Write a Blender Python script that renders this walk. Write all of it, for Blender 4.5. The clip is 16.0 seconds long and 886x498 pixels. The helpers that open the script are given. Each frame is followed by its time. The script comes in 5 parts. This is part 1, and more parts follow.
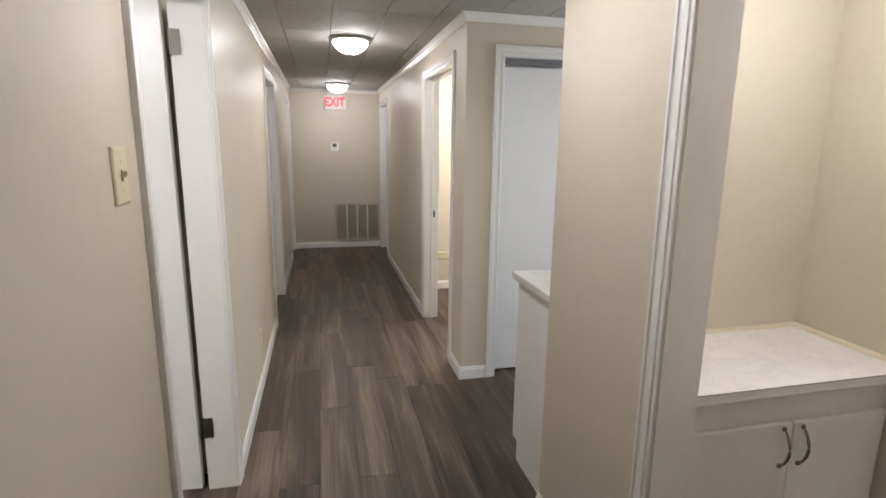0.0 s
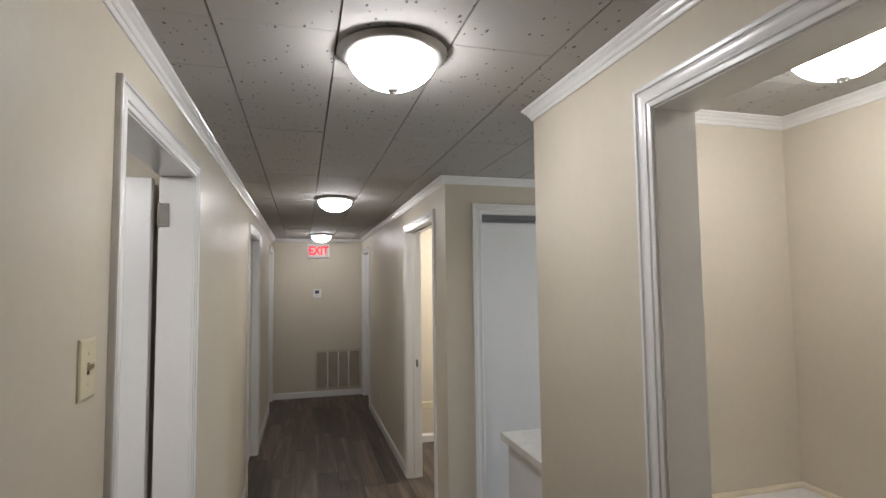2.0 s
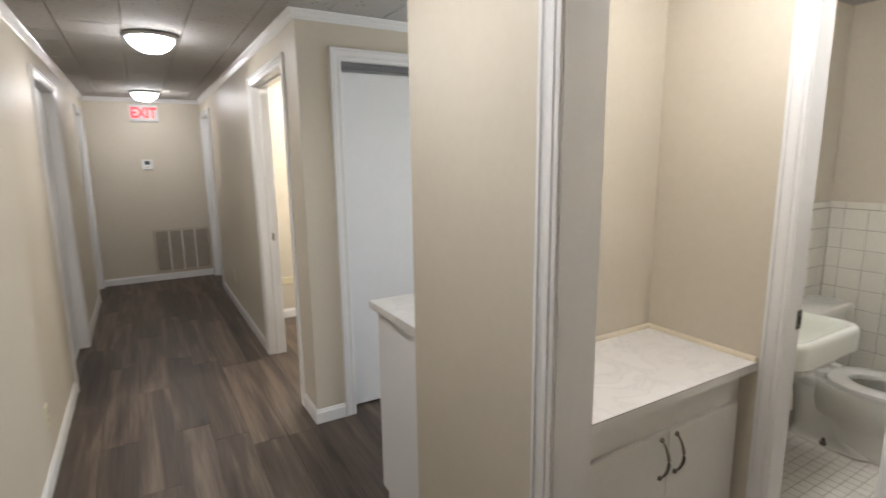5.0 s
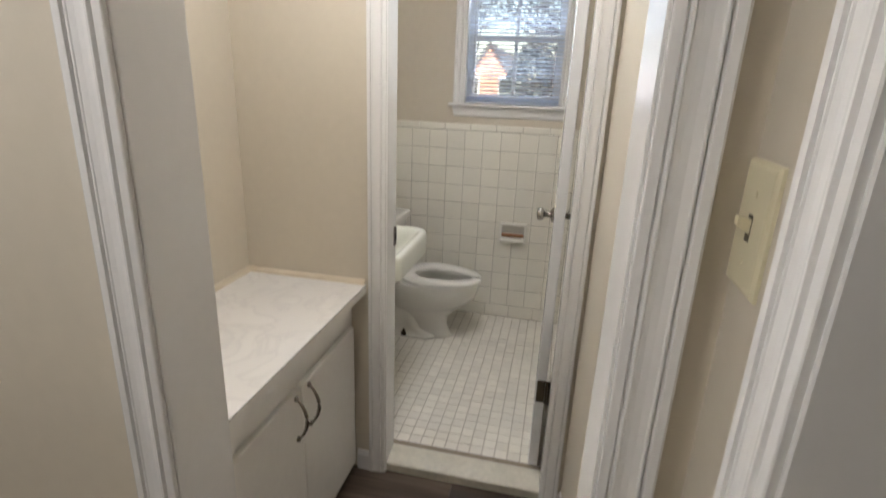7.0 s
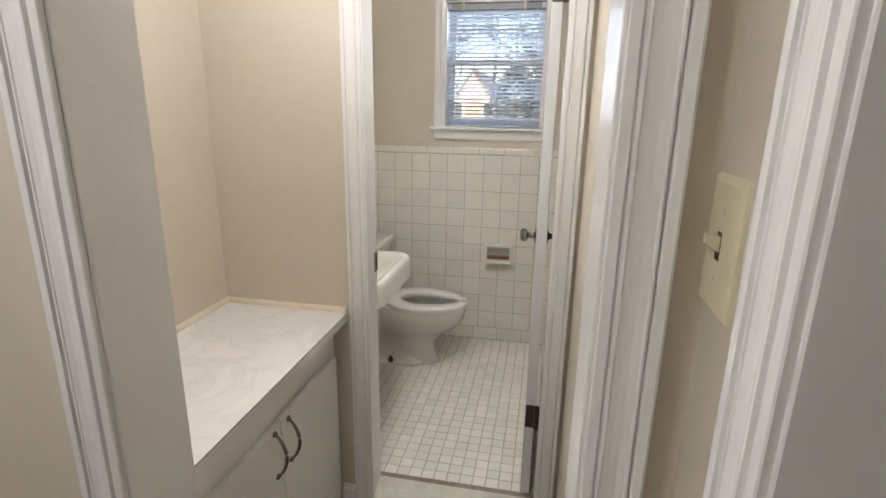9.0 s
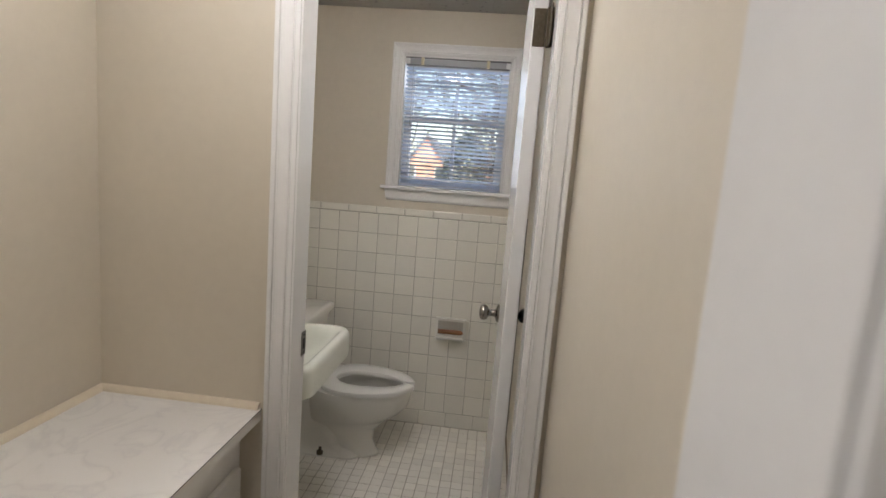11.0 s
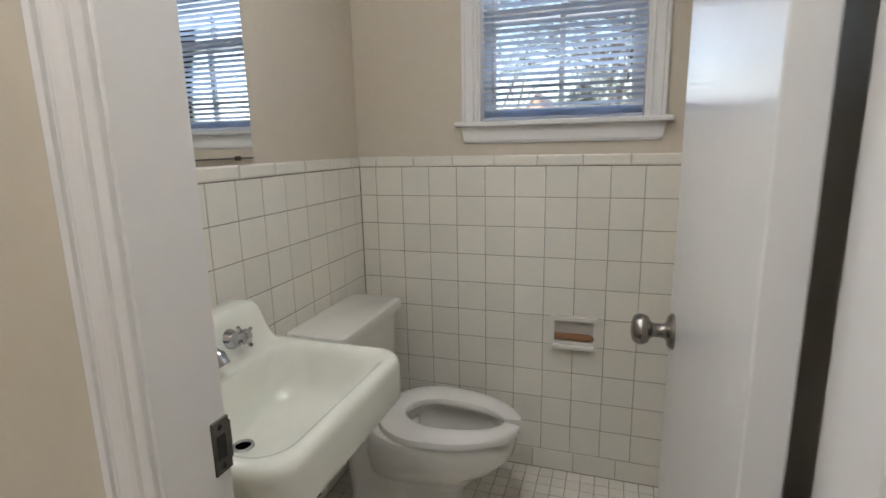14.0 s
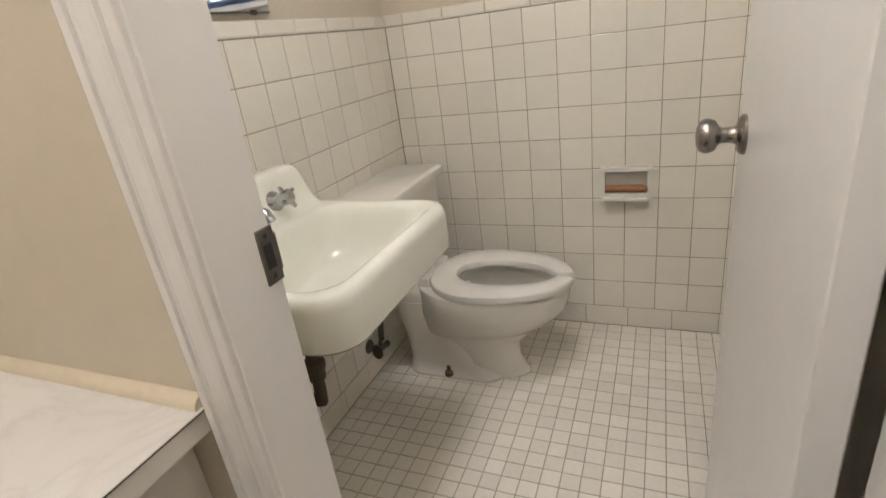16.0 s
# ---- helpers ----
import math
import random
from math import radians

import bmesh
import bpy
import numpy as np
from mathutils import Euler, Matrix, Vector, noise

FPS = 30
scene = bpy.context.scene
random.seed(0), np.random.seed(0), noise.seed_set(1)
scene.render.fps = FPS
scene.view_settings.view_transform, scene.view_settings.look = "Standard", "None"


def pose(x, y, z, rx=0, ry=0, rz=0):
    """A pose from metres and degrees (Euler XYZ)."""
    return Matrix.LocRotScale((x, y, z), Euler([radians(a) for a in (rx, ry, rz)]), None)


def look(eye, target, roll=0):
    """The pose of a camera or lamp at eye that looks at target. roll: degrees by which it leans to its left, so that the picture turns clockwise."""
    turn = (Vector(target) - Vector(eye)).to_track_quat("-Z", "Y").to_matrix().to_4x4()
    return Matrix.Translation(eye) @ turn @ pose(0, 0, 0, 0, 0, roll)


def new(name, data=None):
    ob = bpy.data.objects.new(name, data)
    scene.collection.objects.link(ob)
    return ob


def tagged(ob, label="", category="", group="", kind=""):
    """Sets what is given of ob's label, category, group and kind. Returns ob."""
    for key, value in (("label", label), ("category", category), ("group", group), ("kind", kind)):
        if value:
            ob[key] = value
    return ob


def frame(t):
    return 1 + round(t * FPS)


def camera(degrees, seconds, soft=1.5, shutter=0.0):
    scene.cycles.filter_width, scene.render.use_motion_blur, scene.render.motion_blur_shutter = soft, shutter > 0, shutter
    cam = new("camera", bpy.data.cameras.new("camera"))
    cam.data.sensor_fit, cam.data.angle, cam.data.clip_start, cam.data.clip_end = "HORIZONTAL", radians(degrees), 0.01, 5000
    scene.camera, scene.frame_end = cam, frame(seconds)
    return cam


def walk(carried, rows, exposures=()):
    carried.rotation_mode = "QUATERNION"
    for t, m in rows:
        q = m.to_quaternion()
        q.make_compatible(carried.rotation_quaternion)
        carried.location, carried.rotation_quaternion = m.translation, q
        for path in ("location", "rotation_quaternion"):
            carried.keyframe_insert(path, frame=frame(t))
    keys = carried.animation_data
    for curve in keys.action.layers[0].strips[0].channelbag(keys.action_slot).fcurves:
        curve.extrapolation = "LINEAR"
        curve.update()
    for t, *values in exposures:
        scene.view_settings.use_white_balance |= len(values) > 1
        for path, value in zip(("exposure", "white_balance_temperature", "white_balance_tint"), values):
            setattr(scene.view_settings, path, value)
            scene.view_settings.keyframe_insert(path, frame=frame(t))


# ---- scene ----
cam = camera(81.7, 16.0, shutter=0.4)
PATH = [
    (0, (0.231, 0.236, 1.507), (0.683, 2.143, 1.109), 0.7),
    (0.5, (0.25, 0.23, 1.543), (0.666, 2.171, 1.293), -1.0),
    (1, (0.252, 0.238, 1.596), (0.687, 2.191, 1.576), -0.9),
    (1.5, (0.245, 0.247, 1.602), (0.734, 2.182, 1.73), -1.0),
    (2, (0.239, 0.253, 1.598), (0.764, 2.179, 1.729), -0.7),
    (2.5, (0.251, 0.266, 1.584), (0.807, 2.186, 1.665), -0.2),
    (3, (0.251, 0.276, 1.548), (0.867, 2.177, 1.459), 0.3),
    (3.2, (0.249, 0.297, 1.516), (0.874, 2.19, 1.362), 0.7),
    (5.3, (0.365, 0.581, 1.505), (1.524, 2.167, 1.126), -1.2),
    (5.5, (0.425, 0.629, 1.48), (1.757, 2.08, 1.13), -0.9),
    (6, (0.481, 0.734, 1.487), (2.214, 1.652, 1.095), -0.1),
    (6.5, (0.529, 0.832, 1.476), (2.422, 1.325, 1.06), 0.9),
    (7, (0.557, 0.821, 1.463), (2.419, 1.22, 0.85), 2.3),
    (7.5, (0.569, 0.813, 1.388), (2.327, 1.188, 0.511), 3.6),
    (8, (0.572, 0.818, 1.38), (2.33, 1.194, 0.503), 3.2),
    (8.5, (0.594, 0.802, 1.457), (2.436, 1.214, 0.797), 1.4),
    (9, (0.588, 0.798, 1.46), (2.482, 1.167, 0.934), 0.9),
    (9.2, (0.6, 0.803, 1.456), (2.502, 1.133, 0.933), 1.1),
    (11.3, (0.987, 0.898, 1.427), (2.961, 1.082, 1.167), 4.4),
    (11.5, (1.056, 0.931, 1.424), (3.028, 1.13, 1.158), 3.6),
    (12, (1.263, 0.987, 1.386), (3.239, 1.13, 1.109), 2.7),
    (12.5, (1.41, 0.982, 1.361), (3.385, 1.132, 1.09), 1.2),
    (13, (1.554, 0.954, 1.34), (3.501, 1.289, 1.027), -1.4),
    (13.5, (1.658, 0.923, 1.301), (3.565, 1.411, 0.946), -1.8),
    (14, (1.783, 0.926, 1.29), (3.641, 1.548, 0.888), -1.2),
    (14.5, (1.833, 0.927, 1.276), (3.625, 1.696, 0.833), -1.6),
    (15, (1.815, 0.926, 1.215), (3.512, 1.729, 0.526), -3.3),
    (15.5, (1.795, 0.928, 1.158), (3.442, 1.691, 0.32), -5.9),
    (16, (1.794, 0.941, 1.153), (3.48, 1.705, 0.394), -7.7),
]
EXPO = [(0.0, 2.27, 6650, 13), (0.5, 2.2, 6650, 13), (1.0, 1.85, 6600, 12), (1.5, 1.68, 6600, 12), (2.5, 1.70, 6600, 12), (3.0, 1.82, 6550, 11), (5.5, 2.24, 6600, 12), (6.0, 2.08, 6600, 12), (6.5, 2.04, 6640, 12),
        (7.0, 2.08, 6680, 12), (7.5, 2.56, 6800, 14), (8.0, 2.60, 6820, 14), (8.5, 2.32, 6740, 13), (9.0, 2.20, 6680, 13), (11.5, 1.68, 6680, 14), (12.0, 1.80, 6560, 13), (12.5, 1.80, 6500, 13), (13.5, 1.90, 6440, 12), (14.5, 1.94, 6480, 12),
        (15.0, 2.16, 6680, 13), (15.5, 2.42, 6950, 15), (16.0, 2.40, 7050, 15)]
walk(cam, [(t, look(eye, target, roll)) for t, eye, target, roll in PATH], EXPO)

# ---------------------------------------------------------------- light
world = bpy.data.worlds.new("sky_world")
scene.world = world
world.use_nodes = True
wn = world.node_tree
sky = wn.nodes.new("ShaderNodeTexSky")
sky.sky_type = 'NISHITA'
sky.sun_disc = False
sky.sun_elevation = radians(35)
sky.sun_rotation = radians(255)
sky.air_density = 1.2
sky.dust_density = 1.0
wn.links.new(sky.outputs[0], wn.nodes["Background"].inputs[0])
wn.nodes["Background"].inputs[1].default_value = 0.074
sun = new("sun", bpy.data.lights.new("sun", 'SUN'))
sun.data.energy = 3.0
sun.data.angle = radians(0.6)
sun.data.color = (1.0, 0.96, 0.9)
sun.matrix_world = look((0, 0, 10), (7.9, 2.1, 4.3))
LAMP_GLOW = 14.0
day = new("window_daylight", bpy.data.lights.new("window_daylight", 'AREA'))
day.data.shape = 'RECTANGLE'
day.data.size, day.data.size_y = 0.6, 0.9
day.data.energy = 6.6
day.data.color = (0.80, 0.90, 1.0)
day.matrix_world = look((3.62, 2.675, 1.575), (1.5, 2.675, 1.3))

bath_day = new("bathroom_window_daylight", bpy.data.lights.new("bathroom_window_daylight", 'AREA'))
bath_day.data.shape = 'RECTANGLE'
bath_day.data.size, bath_day.data.size_y = 0.54, 0.64
bath_day.data.energy = 0.55
bath_day.data.color = (0.72, 0.84, 1.0)
bath_day.matrix_world = look((3.755, 1.1125, 1.70), (2.4, 1.15, 1.2))

# ---------------------------------------------------------------- plan (metres)
XL, XR = -0.178, 1.075          # hall walls
YE, YS = 7.87, -1.6           # hall ends
CZ = 2.25                     # ceiling
XB0, XB1 = 2.135, 2.228        # wall between vestibule and bathroom
XW = 3.588                     # outer wall with the windows
YV = 0.684                     # south wall of vestibule and bathroom
YN = 1.868                     # north wall of the bathroom
YA = 1.884                      # back wall of the counter recess
YK = 1.997                     # south wall of the kitchenette
YC = 3.258                     # north wall of the kitchenette
BZ = 0.056                      # bathroom floor
DH = 2.04                     # door openings
HT = 0.12                      # wall thickness

# ---------------------------------------------------------------- materials


def mat(name, color, rough=0.5, metal=0.0, noise_scale=0.0, vary=0.0, bump=0.0, bump_scale=200.0, random_vary=0.0, coat=0.0, blotch=3.0):
    m = bpy.data.materials.new(name)
    m.use_nodes = True
    nt = m.node_tree
    b = nt.nodes["Principled BSDF"]
    b.inputs["Base Color"].default_value = (*color, 1)
    b.inputs["Roughness"].default_value = rough
    b.inputs["Metallic"].default_value = metal
    b.inputs["Coat Weight"].default_value = coat
    geo = nt.nodes.new("ShaderNodeNewGeometry")
    if vary or random_vary:
        big = nt.nodes.new("ShaderNodeTexNoise")
        big.inputs["Scale"].default_value = blotch
        big.inputs["Detail"].default_value = 4
        fine = nt.nodes.new("ShaderNodeTexNoise")
        fine.inputs["Scale"].default_value = noise_scale or 60
        fine.inputs["Detail"].default_value = 3
        nt.links.new(geo.outputs["Position"], big.inputs["Vector"])
        nt.links.new(geo.outputs["Position"], fine.inputs["Vector"])
        add = nt.nodes.new("ShaderNodeMath")
        add.operation = 'ADD'
        nt.links.new(big.outputs[0], add.inputs[0])
        nt.links.new(fine.outputs[0], add.inputs[1])
        half = nt.nodes.new("ShaderNodeMapRange")
        half.inputs[1].default_value, half.inputs[2].default_value = 0.6, 1.4
        half.inputs[3].default_value, half.inputs[4].default_value = 1 - vary, 1 + vary
        nt.links.new(add.outputs[0], half.inputs[0])
        val = half.outputs[0]
        if random_vary:
            info = nt.nodes.new("ShaderNodeObjectInfo")
            r = nt.nodes.new("ShaderNodeMapRange")
            r.inputs[3].default_value, r.inputs[4].default_value = 1 - random_vary, 1 + random_vary
            nt.links.new(info.outputs["Random"], r.inputs[0])
            mul = nt.nodes.new("ShaderNodeMath")
            mul.operation = 'MULTIPLY'
            nt.links.new(val, mul.inputs[0])
            nt.links.new(r.outputs[0], mul.inputs[1])
            val = mul.outputs[0]
        mixc = nt.nodes.new("ShaderNodeVectorMath")
        mixc.operation = 'SCALE'
        mixc.inputs[0].default_value = color
        nt.links.new(val, mixc.inputs["Scale"])
        nt.links.new(mixc.outputs[0], b.inputs["Base Color"])
    if bump:
        n = nt.nodes.new("ShaderNodeTexNoise")
        n.inputs["Scale"].default_value = bump_scale
        n.inputs["Detail"].default_value = 4
        nt.links.new(geo.outputs["Position"], n.inputs["Vector"])
        bp = nt.nodes.new("ShaderNodeBump")
        bp.inputs["Strength"].default_value = bump
        bp.inputs["Distance"].default_value = 0.002
        nt.links.new(n.outputs[0], bp.inputs["Height"])
        nt.links.new(bp.outputs[0], b.inputs["Normal"])
    return m


def glow(name, color, strength):
    m = mat(name, color, 0.4)
    b = m.node_tree.nodes["Principled BSDF"]
    b.inputs["Emission Color"].default_value = (*color, 1)
    b.inputs["Emission Strength"].default_value = strength
    return m


BEIGE = mat("beige_wall_paint", (0.60, 0.542, 0.445), 0.42, 0, 35, 0.03, 0.10, 220)
WHITE = mat("white_gloss_trim_paint", (0.78, 0.77, 0.755), 0.22, 0, 50, 0.02, 0.05, 60)
DOORW = mat("white_door_paint", (0.76, 0.76, 0.76), 0.32, 0, 25, 0.02, 0.08, 80)
DOORG = mat("glossy_white_door_enamel", (0.74, 0.74, 0.735), 0.17, 0, 25, 0.02, 0.03, 40)
CABW = mat("cabinet_white_paint", (0.74, 0.72, 0.68), 0.38, 0, 40, 0.03, 0.15, 110)
MELA = mat("white_melamine", (0.80, 0.80, 0.82), 0.42, 0, 30, 0.015)
TILEW = mat("white_glazed_wall_tile", (0.78, 0.755, 0.675), 0.13, 0, 20, 0.025, 0.05, 30, 0.035)
GROUT = mat("grey_wall_grout", (0.20, 0.175, 0.135), 0.85, 0, 90, 0.2, 0.3, 300)
TILEF = mat("white_matt_floor_tile", (0.82, 0.79, 0.72), 0.30, 0, 70, 0.06, 0.1, 120, 0.06)
GROUTF = mat("brown_floor_grout", (0.30, 0.25, 0.19), 0.9, 0, 80, 0.3, 0.3, 300)
PORC = mat("white_vitreous_china", (0.76, 0.745, 0.69), 0.08, 0, 15, 0.015)
ENAMEL = mat("cream_enamelled_sink", (0.79, 0.80, 0.715), 0.07, 0, 12, 0.02)
SEATM = mat("white_plastic_seat", (0.76, 0.75, 0.71), 0.2, 0, 12, 0.01)
NICKEL = mat("brushed_nickel", (0.28, 0.26, 0.23), 0.24, 1, 80, 0.08)
PANM = mat("satin_nickel_pan", (0.42, 0.41, 0.40), 0.42, 0.85, 80, 0.05)
CHROME = mat("chrome", (0.52, 0.52, 0.54), 0.10, 1)
STEEL = mat("dull_steel_hinge", (0.17, 0.16, 0.145), 0.38, 1, 120, 0.2)
# also the dark colour painted for duct and switch slot shade
BRONZE = mat("tarnished_brass_and_duct_shade", (0.10, 0.08, 0.055), 0.5, 0.7, 120, 0.3)
IVORY = mat("ivory_plastic", (0.66, 0.60, 0.42), 0.33, 0, 60, 0.02)
PLASTIC = mat("white_plastic", (0.78, 0.78, 0.78), 0.35)
# near-black paint: shade of holes and toe recesses, plus the counter's dark seam
DARK = mat("painted_gap_shade_dark_seam", (0.02, 0.018, 0.016), 0.8)
LCD = mat("grey_display", (0.10, 0.11, 0.10), 0.2)
WOODR = mat("brown_wood_roller", (0.26, 0.115, 0.045), 0.5, 0, 90, 0.15)
MARBLE = mat("cream_marble_sill", (0.62, 0.59, 0.50), 0.35, 0, 45, 0.12, 0.1, 60, 0, 0, 14)
GRILLE = mat("tan_painted_grille", (0.52, 0.46, 0.37), 0.5, 0, 60, 0.04)
BLINDH = mat("grey_headrail", (0.16, 0.16, 0.17), 0.4)
RAILM = mat("mid_grey_headrail", (0.42, 0.43, 0.45), 0.4)
WOODSTRIP = mat("cream_quarter_round", (0.68, 0.60, 0.47), 0.4, 0, 60, 0.05)
DOMEG = glow("lit_frosted_glass", (0.97, 0.98, 1.0), LAMP_GLOW)
DOMES = glow("lit_frosted_glass_soft", (0.97, 0.98, 1.0), LAMP_GLOW * 0.78)
# glow of an unseen lamp, added to brighten the left room's open door
DOMEFILL = glow("unseen_left_room_fill", (0.97, 0.98, 1.0), LAMP_GLOW * 3.1)
DOMEV = glow("lit_frosted_glass_vestibule", (0.97, 0.98, 1.0), LAMP_GLOW * 0.84)
DOMEW = glow("lit_frosted_glass_bathroom", (0.97, 0.98, 1.0), LAMP_GLOW * 0.74)
DOMER = glow("lit_frosted_glass_room", (1.0, 0.97, 0.90), LAMP_GLOW * 4.0)
REDL = glow("red_lit_letters", (0.70, 0.008, 0.02), 0.30)
SIGNW = glow("lit_sign_face", (0.66, 0.58, 0.57), 0.015)
BRICK = mat("orange_brick_wall", (0.60, 0.35, 0.245), 0.85, 0, 3, 0.2)
ROOF = mat("grey_shingle_roof", (0.16, 0.15, 0.15), 0.9, 0, 4, 0.2)
BARK = mat("grey_bark", (0.075, 0.066, 0.062), 0.9, 0, 9, 0.3)
LEAF = mat("dark_evergreen", (0.15, 0.17, 0.16), 0.8, 0, 6, 0.4)
GRASS = mat("winter_grass", (0.16, 0.15, 0.08), 0.95, 0, 2, 0.3)


def glass():
    m = bpy.data.materials.new("window_glass")
    m.use_nodes = True
    nt = m.node_tree
    nt.nodes.clear()
    out = nt.nodes.new("ShaderNodeOutputMaterial")
    tr = nt.nodes.new("ShaderNodeBsdfTransparent")
    gl = nt.nodes.new("ShaderNodeBsdfGlossy")
    gl.inputs["Roughness"].default_value = 0.02
    fr = nt.nodes.new("ShaderNodeFresnel")
    fr.inputs[0].default_value = 1.45
    mx = nt.nodes.new("ShaderNodeMixShader")
    nt.links.new(fr.outputs[0], mx.inputs[0])
    nt.links.new(tr.outputs[0], mx.inputs[1])
    nt.links.new(gl.outputs[0], mx.inputs[2])
    nt.links.new(mx.outputs[0], out.inputs[0])
    return m


def slat_material():
    m = mat("grey_white_blind_slat", (0.80, 0.81, 0.83), 0.4)
    nt = m.node_tree
    b = nt.nodes["Principled BSDF"]
    tl = nt.nodes.new("ShaderNodeBsdfTranslucent")
    tl.inputs[0].default_value = (0.78, 0.86, 0.98, 1)
    mx = nt.nodes.new("ShaderNodeMixShader")
    mx.inputs[0].default_value = 0.55
    nt.links.new(b.outputs[0], mx.inputs[1])
    nt.links.new(tl.outputs[0], mx.inputs[2])
    nt.links.new(mx.outputs[0], nt.nodes["Material Output"].inputs[0])
    return m


SLAT = slat_material()
GLASS = glass()
MIRROR = mat("mirror_glass", (0.86, 0.88, 0.88), 0.015, 1)


def plank_material():
    m = mat("dark_grey_brown_vinyl_plank", (0.085, 0.068, 0.056), 0.42)
    nt = m.node_tree
    b = nt.nodes["Principled BSDF"]
    tc = nt.nodes.new("ShaderNodeTexCoord")
    info = nt.nodes.new("ShaderNodeObjectInfo")
    off = nt.nodes.new("ShaderNodeVectorMath")
    off.operation = 'SCALE'
    off.inputs[0].default_value = (7.3, 3.1, 5.7)
    nt.links.new(info.outputs["Random"], off.inputs["Scale"])
    add = nt.nodes.new("ShaderNodeVectorMath")
    nt.links.new(tc.outputs["Object"], add.inputs[0])
    nt.links.new(off.outputs[0], add.inputs[1])
    mp = nt.nodes.new("ShaderNodeMapping")
    mp.inputs["Scale"].default_value = (75, 2.0, 1)
    nt.links.new(add.outputs[0], mp.inputs[0])
    grain = nt.nodes.new("ShaderNodeTexNoise")
    grain.inputs["Scale"].default_value = 1.0
    grain.inputs["Detail"].default_value = 8
    grain.inputs["Roughness"].default_value = 0.62
    grain.inputs["Distortion"].default_value = 0.5
    nt.links.new(mp.outputs[0], grain.inputs["Vector"])
    mp2 = nt.nodes.new("ShaderNodeMapping")
    mp2.inputs["Scale"].default_value = (11, 0.8, 1)
    nt.links.new(add.outputs[0], mp2.inputs[0])
    broad = nt.nodes.new("ShaderNodeTexNoise")
    broad.inputs["Scale"].default_value = 1.0
    broad.inputs["Detail"].default_value = 4
    broad.inputs["Distortion"].default_value = 0.8
    nt.links.new(mp2.outputs[0], broad.inputs["Vector"])
    s = nt.nodes.new("ShaderNodeMath")
    s.operation = 'MULTIPLY_ADD'
    s.inputs[1].default_value = 0.62
    nt.links.new(grain.outputs[0], s.inputs[0])
    nt.links.new(broad.outputs[0], s.inputs[2])
    rv = nt.nodes.new("ShaderNodeMath")
    rv.operation = 'MULTIPLY_ADD'
    rv.inputs[1].default_value = 0.16
    nt.links.new(info.outputs["Random"], rv.inputs[0])
    nt.links.new(s.outputs[0], rv.inputs[2])
    ramp = nt.nodes.new("ShaderNodeValToRGB")
    mr = nt.nodes.new("ShaderNodeMapRange")
    mr.inputs[1].default_value, mr.inputs[2].default_value = 0.60, 1.17
    nt.links.new(rv.outputs[0], mr.inputs[0])
    nt.links.new(mr.outputs[0], ramp.inputs[0])
    e = ramp.color_ramp.elements
    e[0].position, e[0].color = 0.0, (0.018, 0.0128, 0.010, 1)
    e[1].position, e[1].color = 1.0, (0.190, 0.142, 0.104, 1)
    mid = e.new(0.5)
    mid.color = (0.072, 0.050, 0.036, 1)
    nt.links.new(ramp.outputs[0], b.inputs["Base Color"])
    bp = nt.nodes.new("ShaderNodeBump")
    bp.inputs["Strength"].default_value = 0.15
    bp.inputs["Distance"].default_value = 0.001
    nt.links.new(grain.outputs[0], bp.inputs["Height"])
    nt.links.new(bp.outputs[0], b.inputs["Normal"])
    return m


PLANK = plank_material()
SUBFLOOR = mat("subfloor", (0.05, 0.04, 0.035), 0.9, 0, 20, 0.2)


def ceiling_material():
    m = mat("fissured_ceiling_tile", (0.60, 0.58, 0.55), 0.8)
    nt = m.node_tree
    b = nt.nodes["Principled BSDF"]
    geo = nt.nodes.new("ShaderNodeNewGeometry")
    mp = nt.nodes.new("ShaderNodeMapping")
    mp.inputs["Scale"].default_value = (46, 26, 30)
    warp = nt.nodes.new("ShaderNodeTexNoise")
    warp.inputs["Scale"].default_value = 30
    nt.links.new(geo.outputs["Position"], mp.inputs[0])
    nt.links.new(geo.outputs["Position"], warp.inputs["Vector"])
    vo = nt.nodes.new("ShaderNodeTexVoronoi")
    vo.inputs["Scale"].default_value = 1.0
    nt.links.new(mp.outputs[0], vo.inputs["Vector"])
    wsum = nt.nodes.new("ShaderNodeMath")
    wsum.operation = 'MULTIPLY_ADD'
    wsum.inputs[1].default_value = 0.55
    nt.links.new(warp.outputs[0], wsum.inputs[0])
    nt.links.new(vo.outputs["Distance"], wsum.inputs[2])
    mask = nt.nodes.new("ShaderNodeMapRange")
    mask.inputs[1].default_value, mask.inputs[2].default_value = 0.36, 0.43
    nt.links.new(wsum.outputs[0], mask.inputs[0])
    mix = nt.nodes.new("ShaderNodeMix")
    mix.data_type = 'RGBA'
    mix.inputs[6].default_value = (0.13, 0.118, 0.105, 1)
    mix.inputs[7].default_value = (0.43, 0.415, 0.39, 1)
    nt.links.new(mask.outputs[0], mix.inputs[0])
    nt.links.new(mix.outputs[2], b.inputs["Base Color"])
    bp = nt.nodes.new("ShaderNodeBump")
    bp.inputs["Strength"].default_value = 0.6
    bp.inputs["Distance"].default_value = 0.003
    nt.links.new(mask.outputs[0], bp.inputs["Height"])
    nt.links.new(bp.outputs[0], b.inputs["Normal"])
    return m


CEILM = ceiling_material()


